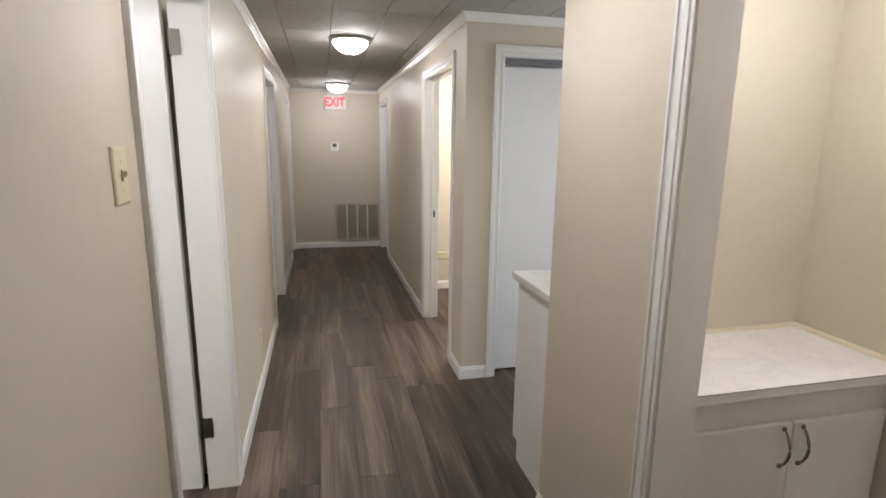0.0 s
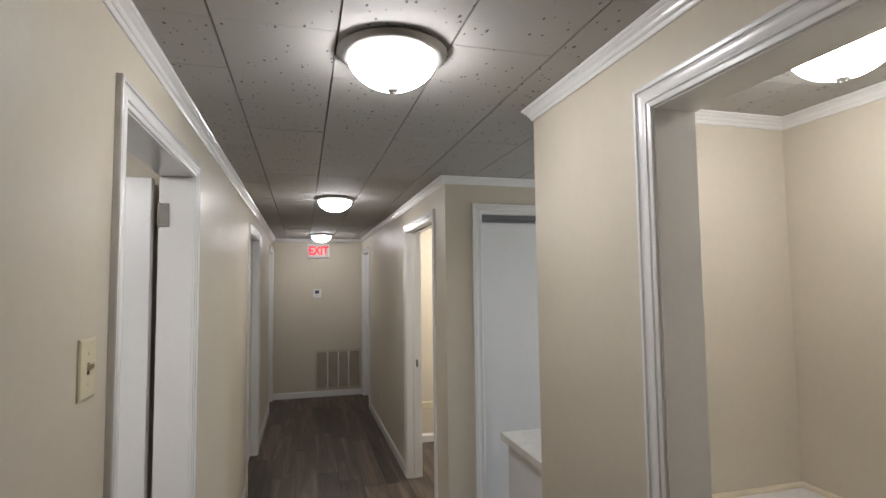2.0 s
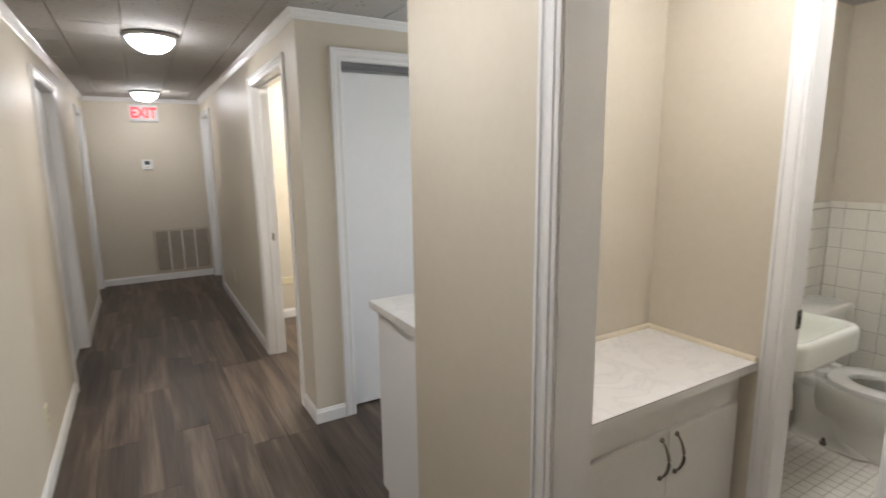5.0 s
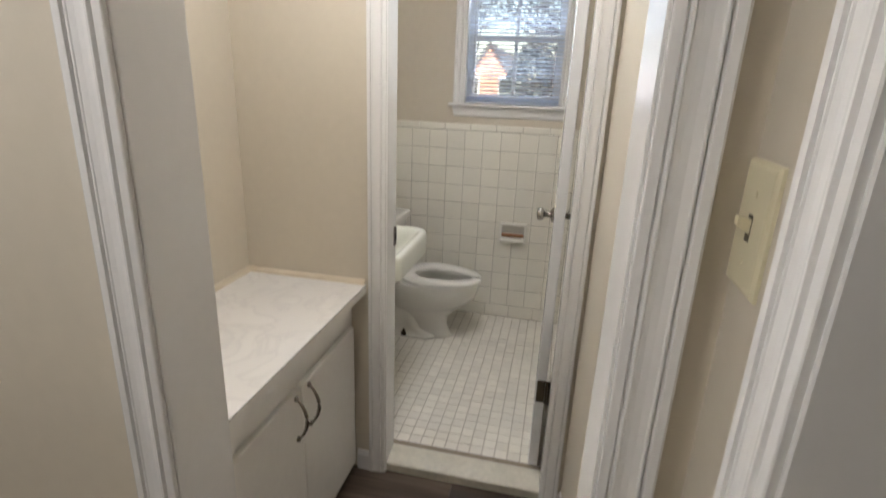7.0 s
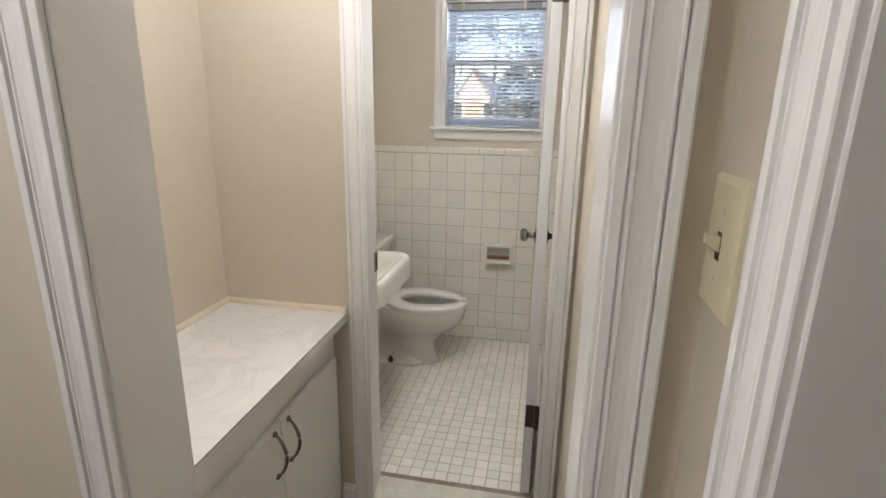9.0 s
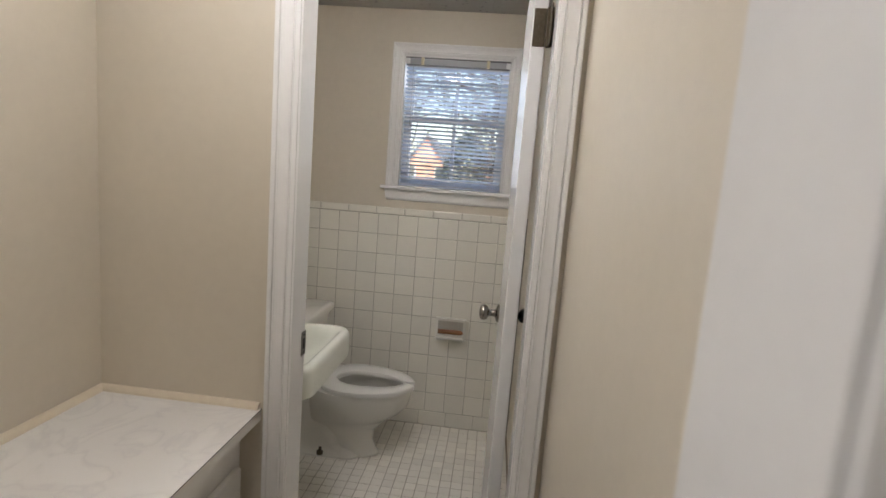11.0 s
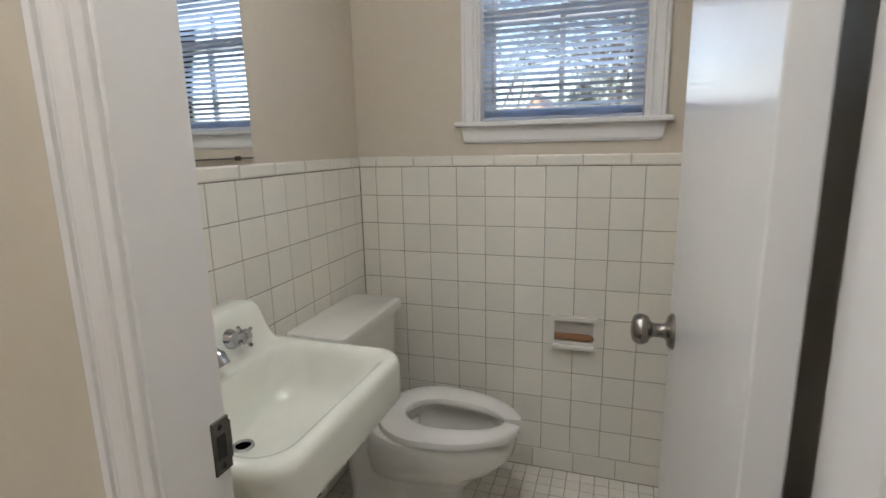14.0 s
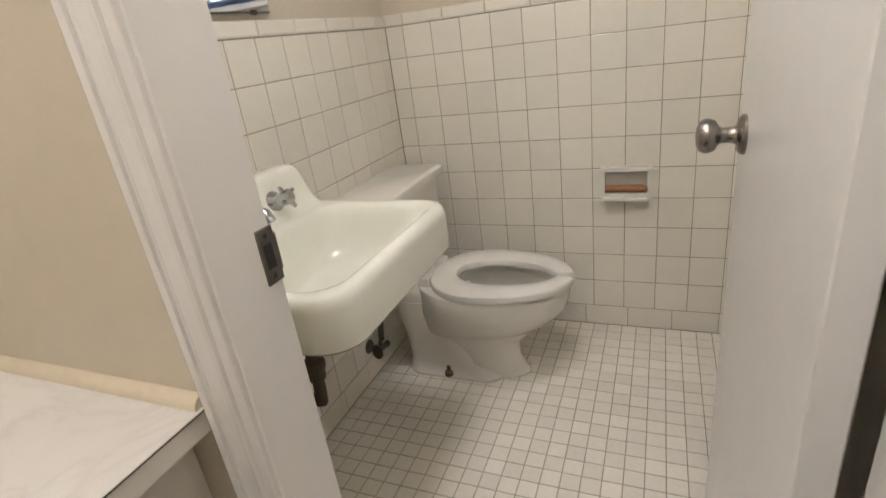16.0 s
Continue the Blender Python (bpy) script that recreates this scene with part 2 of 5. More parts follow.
def counter_material():
    m = mat("white_marble_laminate", (0.72, 0.70, 0.67), 0.3)
    nt = m.node_tree
    b = nt.nodes["Principled BSDF"]
    geo = nt.nodes.new("ShaderNodeNewGeometry")
    n = nt.nodes.new("ShaderNodeTexNoise")
    n.inputs["Scale"].default_value = 5
    n.inputs["Detail"].default_value = 7
    n.inputs["Distortion"].default_value = 1.6
    nt.links.new(geo.outputs["Position"], n.inputs["Vector"])
    r = nt.nodes.new("ShaderNodeValToRGB")
    e = r.color_ramp.elements
    e[0].position, e[0].color = 0.42, (0.76, 0.74, 0.71, 1)
    e[1].position, e[1].color = 0.58, (0.74, 0.72, 0.69, 1)
    v = e.new(0.5)
    v.color = (0.68, 0.66, 0.64, 1)
    v2 = e.new(0.47)
    v2.color = (0.72, 0.70, 0.67, 1)
    v3 = e.new(0.53)
    v3.color = (0.73, 0.71, 0.68, 1)
    nt.links.new(n.outputs[0], r.inputs[0])
    nt.links.new(r.outputs[0], b.inputs["Base Color"])
    return m


COUNTER = counter_material()

# ---------------------------------------------------------------- mesh helpers


def box(bm, x0, x1, y0, y1, z0, z1, r=0.0, seg=2):
    vs = [bm.verts.new((x, y, z)) for x in (x0, x1) for y in (y0, y1) for z in (z0, z1)]
    fs = [bm.faces.new([vs[i] for i in q]) for q in ((0, 1, 3, 2), (4, 6, 7, 5), (0, 4, 5, 1), (2, 3, 7, 6), (0, 2, 6, 4), (1, 5, 7, 3))]
    if r > 0:
        es = list({e for f in fs for e in f.edges})
        bmesh.ops.bevel(bm, geom=es, offset=r, segments=seg, affect='EDGES', profile=0.5)
    return bm


def rings(bm, loops, close=True, cap0=False, cap1=False):
    """Loft a list of closed loops of points."""
    rows = [[bm.verts.new(p) for p in lp] for lp in loops]
    n = len(rows[0])
    for a, b in zip(rows, rows[1:]):
        for i in range(n if close else n - 1):
            j = (i + 1) % n
            bm.faces.new((a[i], a[j], b[j], b[i]))
    if cap0:
        bm.faces.new(rows[0][::-1])
    if cap1:
        bm.faces.new(rows[-1])
    return bm


def lathe(bm, profile, m=None, n=32, cap0=True, cap1=True):
    m = m or Matrix()
    loops = [[m @ Vector((r * math.cos(2 * math.pi * i / n), r * math.sin(2 * math.pi * i / n), z)) for i in range(n)] for r, z in profile]
    return rings(bm, loops, True, cap0, cap1)


def tube(bm, points, radius, n=10):
    pts = [Vector(p) for p in points]
    loops = []
    for i, p in enumerate(pts):
        d = (pts[min(i + 1, len(pts) - 1)] - pts[max(i - 1, 0)]).normalized()
        q = d.to_track_quat('Z', 'Y').to_matrix()
        r = radius[i] if isinstance(radius, (list, tuple)) else radius
        loops.append([p + q @ Vector((r * math.cos(2 * math.pi * k / n), r * math.sin(2 * math.pi * k / n), 0)) for k in range(n)])
    return rings(bm, loops, True, True, True)


def part(name, bm, material, parent=None, label="", smooth=False):
    bmesh.ops.recalc_face_normals(bm, faces=bm.faces[:])
    me = bpy.data.meshes.new(name)
    bm.to_mesh(me)
    bm.free()
    me.materials.append(material)
    if smooth:
        for p in me.polygons:
            p.use_smooth = True
        me.set_sharp_from_angle(angle=radians(38))
    ob = new(name, me)
    if parent:
        ob.parent = parent
        ob.matrix_parent_inverse = parent.matrix_basis.inverted()
    if label:
        ob["label"] = label
    return ob


def thing(name, label, category, place=(0, 0, 0), group="", kind=""):
    ob = new(name)
    ob.empty_display_size = 0.05
    ob.location = place
    return tagged(ob, label, category, group, kind)


def structure(name, bm, material, label, category, smooth=False):
    return tagged(part(name, bm, material, None, "", smooth), label, category, kind="structure")


def grid_wall(bm, us, zs, holes, put):
    """A slab with rectangular holes; put(u, d, z) gives the place, d is 0 or 1 across its thickness."""
    us = sorted(set(us + [h[0] for h in holes] + [h[1] for h in holes]))
    zs = sorted(set(zs + [h[2] for h in holes] + [h[3] for h in holes]))
    verts = {}

    def v(i, d, k):
        if (i, d, k) not in verts:
            verts[(i, d, k)] = bm.verts.new(put(us[i], d, zs[k]))
        return verts[(i, d, k)]

    def solid(i, k):
        if not (0 <= i < len(us) - 1 and 0 <= k < len(zs) - 1):
            return False
        u, z = (us[i] + us[i + 1]) / 2, (zs[k] + zs[k + 1]) / 2
        return not any(a < u < b and c < z < d for a, b, c, d in holes)
    for i in range(len(us) - 1):
        for k in range(len(zs) - 1):
            if not solid(i, k):
                continue
            for d in (0, 1):
                bm.faces.new((v(i, d, k), v(i + 1, d, k), v(i + 1, d, k + 1), v(i, d, k + 1)))
            for di, dk, a, b in ((-1, 0, (i, k), (i, k + 1)), (1, 0, (i + 1, k), (i + 1, k + 1)), (0, -1, (i, k), (i + 1, k)), (0, 1, (i, k + 1), (i + 1, k + 1))):
                if not solid(i + di, k + dk):
                    bm.faces.new((v(a[0], 0, a[1]), v(a[0], 1, a[1]), v(b[0], 1, b[1]), v(b[0], 0, b[1])))
    return bm


def wall_x(name, x0, x1, y0, y1, holes, label, z1=CZ, material=None):
    bm = grid_wall(bmesh.new(), [y0, y1], [0, z1], holes, lambda u, d, z: (x0 + (x1 - x0) * d, u, z))
    return structure(name, bm, material or BEIGE, label, "wall")


def wall_y(name, y0, y1, x0, x1, holes, label, z1=CZ, material=None):
    bm = grid_wall(bmesh.new(), [x0, x1], [0, z1], holes, lambda u, d, z: (u, y0 + (y1 - y0) * d, z))
    return structure(name, bm, material or BEIGE, label, "wall")


# casing profile: distance from the opening, depth from the wall
CASING = [(0.0, 0.0), (0.0, 0.0075), (0.0015, 0.009), (0.0105, 0.0105), (0.0125, 0.0078), (0.0138, 0.0078), (0.0155, 0.0128), (0.0175, 0.0132), (0.019, 0.0122), (0.025, 0.0112),
          (0.033, 0.0112), (0.041, 0.0126), (0.0425, 0.0140), (0.0445, 0.0140), (0.0458, 0.0098), (0.0472, 0.0098), (0.049, 0.0158), (0.0575, 0.0168), (0.060, 0.0155), (0.061, 0.012), (0.061, 0.0)]
CROWN = [(0.0, 0.0), (0.006, 0.0), (0.009, 0.005), (0.011, 0.010), (0.011, 0.015), (0.015, 0.017), (0.019, 0.022), (0.022, 0.030), (0.030, 0.036), (0.033, 0.038), (0.033, 0.043),
         (0.040, 0.047), (0.043, 0.052), (0.043, 0.056), (0.0, 0.056)]
CROWN = [(w * 0.82, 0.056 - (0.056 - h) * 0.82) for w, h in CROWN]
BASE = [(0.0, 0.0), (0.012, 0.0), (0.012, 0.062), (0.010, 0.068), (0.0075, 0.072), (0.006, 0.080), (0.003, 0.084), (0.0, 0.084)]


def casing(name, u0, u1, h, put, parent, foot=0.0):
    bm = bmesh.new()
    loops = []
    for w, d in CASING:
        loops.append([put(u0 - w, d, foot), put(u0 - w, d, h + w), put(u1 + w, d, h + w), put(u1 + w, d, foot)])
    rings(bm, loops, False)
    return part(name, bm, WHITE, parent)


def jamb(u0, u1, h, put, depth, parent, stop=None, foot=0.0):
    """Lining of an opening: two legs and a head, 18 mm thick, with a stop strip. put(u, d, z): d runs through the wall."""
    t = 0.018

    def slab(name, a0, a1, d0, d1, z0, z1):
        bm = bmesh.new()
        vs = [bm.verts.new(put(a, d, z)) for a in (a0, a1) for d in (d0, d1) for z in (z0, z1)]
        for q in ((0, 1, 3, 2), (4, 6, 7, 5), (0, 4, 5, 1), (2, 3, 7, 6), (0, 2, 6, 4), (1, 5, 7, 3)):
            bm.faces.new([vs[i] for i in q])
        bmesh.ops.bevel(bm, geom=bm.edges[:], offset=0.0015, segments=1, affect='EDGES')
        return part(name, bm, WHITE, parent)
    e = 0.0015
    slab("jamb_leg", u0, u0 + t, -e, depth + e, foot, h)
    slab("jamb_leg", u1 - t, u1, -e, depth + e, foot, h)
    slab("jamb_head", u0 + t, u1 - t, -e, depth + e, h - t, h)
    if stop:
        a, b = stop
        slab("stop_strip", u0 + t, u0 + t + 0.011, a, b, foot, h - t)
        slab("stop_strip", u1 - t - 0.011, u1 - t, a, b, foot, h - t)
        slab("stop_strip", u0 + t + 0.011, u1 - t - 0.011, a, b, h - t - 0.011, h - t)


def strip_run(name, profile, pts, z, material, label, flip=1, down=False, closed=False):
    """A moulding swept along a run of wall points; the profile stands out to the run's left (flip=1) or right."""
    bm = bmesh.new()
    P = [Vector((p[0], p[1], 0)) for p in pts]
    n = len(P)
    cols = []
    for i in range(n):
        d0 = (P[i] - P[i - 1]).normalized() if i > 0 else None
        d1 = (P[i + 1] - P[i]).normalized() if i < n - 1 else None
        d0 = d0 or d1
        d1 = d1 or d0
        n0, n1 = Vector((-d0.y, d0.x, 0)) * flip, Vector((-d1.y, d1.x, 0)) * flip
        m = (n0 + n1) / (1 + n0.dot(n1))
        cols.append([(P[i].x + m.x * w, P[i].y + m.y * w, (z - (0.056 - h)) if down else z + h) for w, h in profile])
    rings(bm, cols, True, True, True)
    return structure(name, bm, material, label, "moulding")


# ---------------------------------------------------------------- setting: walls
LD1, LD2, LD3 = (1.598, 2.442), (4.548, 5.482), (7.05, 7.76)
OPN = (0.724, 1.332)
YD, XD = 0.645, 0.909             # cased opening across the hall: north face, east side
RD2, RDE = (3.557, 4.508), (7.00, 7.78)
BD = (0.743, 1.371)
CD = (1.293, 2.10)
WIN = (0.832, 1.393, 1.360, 2.035)
KWIN = (2.35, 3.0, 1.10, 2.05)

wall_x("wall_west", XL - HT, XL, YS, YE + 0.12, [(*LD1, 0, DH), (*LD2, 0, DH), (*LD3, 0, DH)], "beige painted hall wall with white cased doorways")
wall_x("wall_east_1", XR, XR + HT, YS, YK, [(*OPN, 0, DH)], "beige painted hall wall stub with a cased opening")
wall_x("wall_east_2", XR, XR + HT, YC, YE + 0.12, [(*RD2, 0, DH), (*RDE, 0, DH)], "beige painted hall wall with an open white doorway")
wall_y("wall_hall_end", YE, YE + 0.12, XL, XR, [], "beige painted wall closing the end of the hall")
# added unseen wall; it shuts the open hall end against outside light
wall_y("wall_south", YS - 0.12, YS, -2.6, XW + 0.18, [], "unseen beige wall added to close off the hall's start")
wall_y("wall_vestibule_south", YV - 0.11, YV, XR + HT, XW, [], "beige painted wall beside the bathroom door")
wall_x("wall_bathroom", XB0, XB1, YV, YA, [(*BD, 0, DH)], "beige painted wall with the bathroom doorway")
wall_y("wall_recess_back", YA, YK, XR + HT, XB1, [], "beige painted back wall of the counter recess")
wall_y("wall_bathroom_north", YN, YK, XB1, XW, [], "beige painted bathroom wall behind sink and toilet")
wall_y("wall_kitchenette", YC, YC + 0.11, XR + HT, XW, [(*CD, 0, DH)], "beige painted wall with a white closet doorway")
bm = grid_wall(bmesh.new(), [YS, YE + 0.12], [0, CZ], [WIN, KWIN], lambda u, d, z: (XW + 0.18 * d, u, z))
structure("wall_window_side", bm, BEIGE, "beige painted outer wall with small double-hung windows", "wall")
wall_y("wall_side_room", 5.40, 5.51, XR + HT, XW, [], "cream painted wall of the side room")
# this wall and the next: unseen, added to close rooms against sky light
wall_x("wall_far_west", -2.72, -2.6, YS, YE + 0.12, [], "unseen beige wall added to close the rooms behind the doors")
wall_y("wall_north_closing", YE, YE + 0.12, XR + HT, XW + 0.18, [], "unseen beige wall added to close the rooms northward")
bm = box(bmesh.new(), XD, XR, YD - 0.12, YD, 0, CZ)
box(bm, XL, XD, YD - 0.12, YD, DH, CZ)
structure("wall_hall_cross", bm, BEIGE, "beige painted wall stub and header across the hall", "wall")
# added here so the gap beside the open left door stays dark
wall_y("wall_door_gap_shade", 2.545, 2.65, -2.6, XL - HT, [], "beige wall added close behind the open door to keep its gap dark")
# unseen closing walls again, so no sky light enters the left rooms
wall_y("wall_room_partition_2", -0.6, -0.5, -2.6, XL - HT, [], "unseen beige partition added to close the side room")
wall_y("wall_north_west", YE, YE + 0.12, -2.6, XL - HT, [], "unseen beige wall added to close the rooms northward")

# ceiling: 12-inch fissured tiles with fine open joints, over an unseen closed deck added to stop sky light
bm = bmesh.new()
box(bm, -2.72, XW + 0.18, YS - 0.12, YE + 0.12, CZ + 0.012, CZ + 0.15)
T = 0.305
for i in range(-9, 13):
    for j in range(-6, 21):
        x, y = 0.018 + i * T, 1.87 + j * T
        x0, x1 = max(x, -2.6), min(x + T, XW)
        y0, y1 = max(y, YS), min(y + T, YE)
        if x1 - x0 < 0.02 or y1 - y0 < 0.02:
            continue
        g = 0.0008
        dz = random.uniform(-0.0008, 0.0008)
        lo = [bm.verts.new((a, b, CZ + dz)) for a, b in ((x0 + g + 0.0014, y0 + g * 0.4 + 0.0006), (x1 - g - 0.003, y0 + g * 0.4 + 0.0006), (x1 - g - 0.003, y1 - g * 0.4 - 0.0006), (x0 + g + 0.0014, y1 - g * 0.4 - 0.0006))]
        hi = [bm.verts.new((a, b, CZ + 0.012)) for a, b in ((x0 + g, y0 + g * 0.4), (x1 - g, y0 + g * 0.4), (x1 - g, y1 - g * 0.4), (x0 + g, y1 - g * 0.4))]
        bm.faces.new(lo)
        for k in range(4):
            bm.faces.new((lo[k], lo[(k + 1) % 4], hi[(k + 1) % 4], hi[k]))
structure("ceiling", bm, CEILM, "off-white fissured ceiling tiles with fine dark joints", "ceiling")

# mouldings
CR = "thin stepped white crown moulding under the ceiling"
strip_run("trim_crown_west", CROWN, [(XL, YD), (XL, YE), (XR, YE), (XR, YC), (2.6, YC)], CZ, WHITE, CR, -1, True)
strip_run("trim_crown_east", CROWN, [(XR + HT, YK), (XR, YK), (XR, YD), (XL, YD)], CZ, WHITE, CR, -1, True)
strip_run("trim_crown_vestibule", CROWN, [(XR + HT, YV), (XR + HT, YA), (XB0, YA), (XB0, YV), (XR + HT, YV)], CZ, WHITE, CR, -1, True)
BL = "white painted ogee baseboard along the wall foot"
C = 0.0625


def base_run(i, pts):
    strip_run("baseboard_%d" % i, BASE, pts, 0, WHITE, BL, -1)


base_run(1, [(XL, YD), (XL, LD1[0] + 0.018 - C - 0.004)])
base_run(2, [(XL, LD1[1] - 0.018 + C + 0.004), (XL, LD2[0] + 0.018 - C - 0.004)])
base_run(3, [(XL, LD2[1] - 0.018 + C + 0.004), (XL, LD3[0] + 0.018 - C - 0.004)])
base_run(4, [(XL, LD3[1] - 0.014 + C), (XL, YE), (XR, YE), (XR, RDE[1] - 0.014 + C)])
base_run(5, [(XR, RDE[0] + 0.014 - C), (XR, RD2[1] - 0.014 + C)])
base_run(6, [(XR, RD2[0] + 0.014 - C), (XR, YC), (CD[0] + 0.014 - C, YC)])
base_run(7, [(XR, YK), (XR, OPN[1] - 0.014 + C)])
base_run(8, [(XB0, 1.468), (XB0, BD[1] - 0.014 + C)])
base_run(9, [(XB0 - 0.02, YV), (XR + HT, YV)])
base_run(10, [(XR + HT, 5.40), (XW, 5.40)])

# ---------------------------------------------------------------- doorways


def px_west(u, d, z):
    return (XL + d, u, z)


def px_east(u, d, z):
    return (XR - d, u, z)


def hinge(place, parent, turn=0.0, material=None, height=0.09):
    """A butt hinge: knuckle barrel, two leaves, screws."""
    bm = bmesh.new()
    m = Matrix.Translation(place) @ pose(0, 0, 0, 0, 0, turn)
    lathe(bm, [(0.001, -height / 2 - 0.004), (0.0055, -height / 2), (0.0055, height / 2), (0.001, height / 2 + 0.004)], m, 12)
    start = len(bm.verts)
    box(bm, 0.002, 0.036, -0.003, -0.0005, -height / 2, height / 2)
    bm.verts.ensure_lookup_table()
    for v in bm.verts[start:]:
        v.co = m @ v.co
    for k in (-0.03, 0, 0.03):
        lathe(bm, [(0.004, 0), (0.0035, 0.0012)], m @ Matrix.Translation((0.02, -0.003, k)) @ pose(0, 0, 0, 90, 0, 0), 8)
    return part("hinge", bm, material or STEEL, parent, "steel butt hinge with screws", True)


def doorway(i, u, put, sign, label, depth=HT, stop=None, foot=0.0):
    ob = thing("door_frame_%d" % i, label, "door frame", put((u[0] + u[1]) / 2, 0, 0), kind="structure")
    casing("casing", u[0] + 0.018 - 0.004, u[1] - 0.018 + 0.004, DH - 0.018 + 0.004, put, ob, foot)
    jamb(u[0], u[1], DH, lambda a, d, z: put(a, -d, z), depth, ob, stop, foot)
    return ob


def slab_door(i, label, place, width, turn, height, thick=0.035, knob_side=None, knob_z=0.93, knob=NICKEL, gap=0.006):
    """A flush door hinged at place; at turn 0 it runs along +x with its faces at y 0 and -thick."""
    ob = thing("door_%d" % i, label, "door", place, kind="structure")
    ob.rotation_euler = (0, 0, radians(turn))
    bpy.context.view_layer.update()
    bm = box(bmesh.new(), 0.003, width, -thick, 0, gap, height, 0.002, 1)
    leaf = part("leaf", bm, DOORG if knob_side else DOORW)
    leaf.parent = ob
    for s in knob_side or ():
        bm = bmesh.new()
        m = pose(width - 0.062, 0 if s > 0 else -thick, knob_z, -90 if s > 0 else 90, 0, 0)
        lathe(bm, [(0.001, 0), (0.033, 0.0), (0.033, 0.004), (0.028, 0.010), (0.016, 0.013), (0.013, 0.018), (0.0125, 0.034), (0.016, 0.039), (0.0245, 0.044), (0.0285, 0.053),
                   (0.0285, 0.060), (0.0245, 0.068), (0.015, 0.072), (0.001, 0.0735)], m, 32)
        k = part("door_knob", bm, knob, None, "brushed nickel round door knob", True)
        k.parent = ob
    if knob_side:
        bm = box(bmesh.new(), width - 0.0005, width + 0.0012, -thick / 2 - 0.0125, -thick / 2 + 0.0125, knob_z - 0.028, knob_z + 0.028)
        box(bm, width, width + 0.009, -thick / 2 - 0.006, -thick / 2 + 0.006, knob_z - 0.008, knob_z + 0.008)
        k = part("latch_plate", bm, NICKEL, None, "nickel latch plate")
        k.parent = ob
    return ob


f1 = doorway(1, LD1, px_west, 1, "white fluted casing and jamb of an open doorway")
slab_door(1, "white flush door standing open into the side room", (XL - HT - 0.026, LD1[1] - 0.012, 0), 0.79, 180.0 - 4.0, DH - 0.024)
for z in (0.30, 1.87):
    hinge((XL - HT + 0.0, LD1[1] - 0.021, z), f1, 0, STEEL)
f2 = doorway(2, LD2, px_west, 1, "white fluted casing of a closed hall door")
f3 = doorway(3, LD3, px_west, 1, "white fluted casing of a closed hall door at the far end")
slab_door(2, "white flush closed door in the hall wall", (XL - 0.055, LD2[1] - 0.02, 0), LD2[1] - LD2[0] - 0.042, -90, DH - 0.024)
slab_door(3, "white flush closed door near the hall's end", (XL - 0.055, LD3[1] - 0.02, 0), LD3[1] - LD3[0] - 0.042, -90, DH - 0.024)
f4 = doorway(4, OPN, px_east, -1, "white fluted casing round the opening to the vestibule")
f5 = doorway(5, (XL - 0.020, XD), lambda u, d, z: (u, YD + d, z), 1, "white fluted casing of the opening across the hall, beside the light switch")
f6 = doorway(6, RD2, px_east, -1, "white fluted casing of an open doorway to a lit room", stop=(0.05, 0.072))
f7 = doorway(7, RDE, px_east, -1, "white fluted casing of the last hall door")
slab_door(7, "closed white flush door at the end of the hall", (XR + 0.058, RDE[0] + 0.020, 0), RDE[1] - RDE[0] - 0.042, 90, DH - 0.024)
slab_door(6, "white flush door standing open inside the lit room", (XR + HT + 0.006, RD2[0] + 0.02, 0), 0.80, -1, DH - 0.024)
f8 = doorway(8, CD, lambda u, d, z: (u, YC - d, z), 1, "white fluted casing of the kitchenette closet", depth=0.11)
slab_door(8, "smooth white closed closet door panel", (CD[1] - 0.02, YC + 0.075, 0), CD[1] - CD[0] - 0.042, 180, DH - 0.062, gap=0.012)
bm = box(bmesh.new(), CD[0] + 0.018, CD[1] - 0.018, YC + 0.035, YC + 0.070, DH - 0.034, DH - 0.0185)
box(bm, CD[0] + 0.018, CD[1] - 0.018, YC + 0.040, YC + 0.044, DH - 0.05, DH - 0.034)
box(bm, CD[0] + 0.018, CD[1] - 0.018, YC + 0.060, YC + 0.064, DH - 0.05, DH - 0.034)
part("track", bm, BLINDH, f8, "grey metal sliding door track")
# unseen board added behind the slab to block the side room's light
part("light_block_board", box(bmesh.new(), CD[0] + 0.018, CD[1] - 0.018, YC + 0.1125, YC + 0.122, 0.0, DH), DOORW, f8)
f9 = doorway(9, BD, lambda u, d, z: (XB0 - d, u, z), -1, "white fluted casing and jamb of the bathroom doorway", depth=XB1 - XB0)
bm = box(bmesh.new(), XB1 - 0.024, XB1 + 0.003, BD[1] - 0.0205, BD[1] - 0.0172, 0.912, 0.980, 0.0008, 1)
rings(bm, [[(XB1 + 0.002 + 0.010 * math.sin(a), BD[1] - 0.0205 + 0.012 * (1 - math.cos(a)) + t, z) for t in (0.0, 0.0018) for z in ((0.924, 0.968) if t == 0.0 else (0.968, 0.924))] for a in [k * math.pi / 10 for k in range(6)]], True, True, True)
sp = part("strike_plate", bm, STEEL, f9, "worn steel strike plate with a curved lip")
# latch hole drawn as a near-black block, hole shade in its colour
bm = box(bmesh.new(), XB1 - 0.019, XB1 - 0.005, BD[1] - 0.0214, BD[1] - 0.0200, 0.931, 0.961, 0.0004, 1)
for dz in (0.921, 0.971):
    lathe(bm, [(0.004, 0), (0.003, 0.0009)], Matrix.Translation((XB1 - 0.012, BD[1] - 0.0205, dz)) @ pose(0, 0, 0, 90, 0, 0), 10)
part("latch_hole", bm, DARK, sp, "near-black block painted for the latch hole's shade")
bm = box(bmesh.new(), XR + 0.055, XR + 0.09, RD2[1] - 0.0205, RD2[1] - 0.0175, 0.90, 0.957, 0.0008, 1)
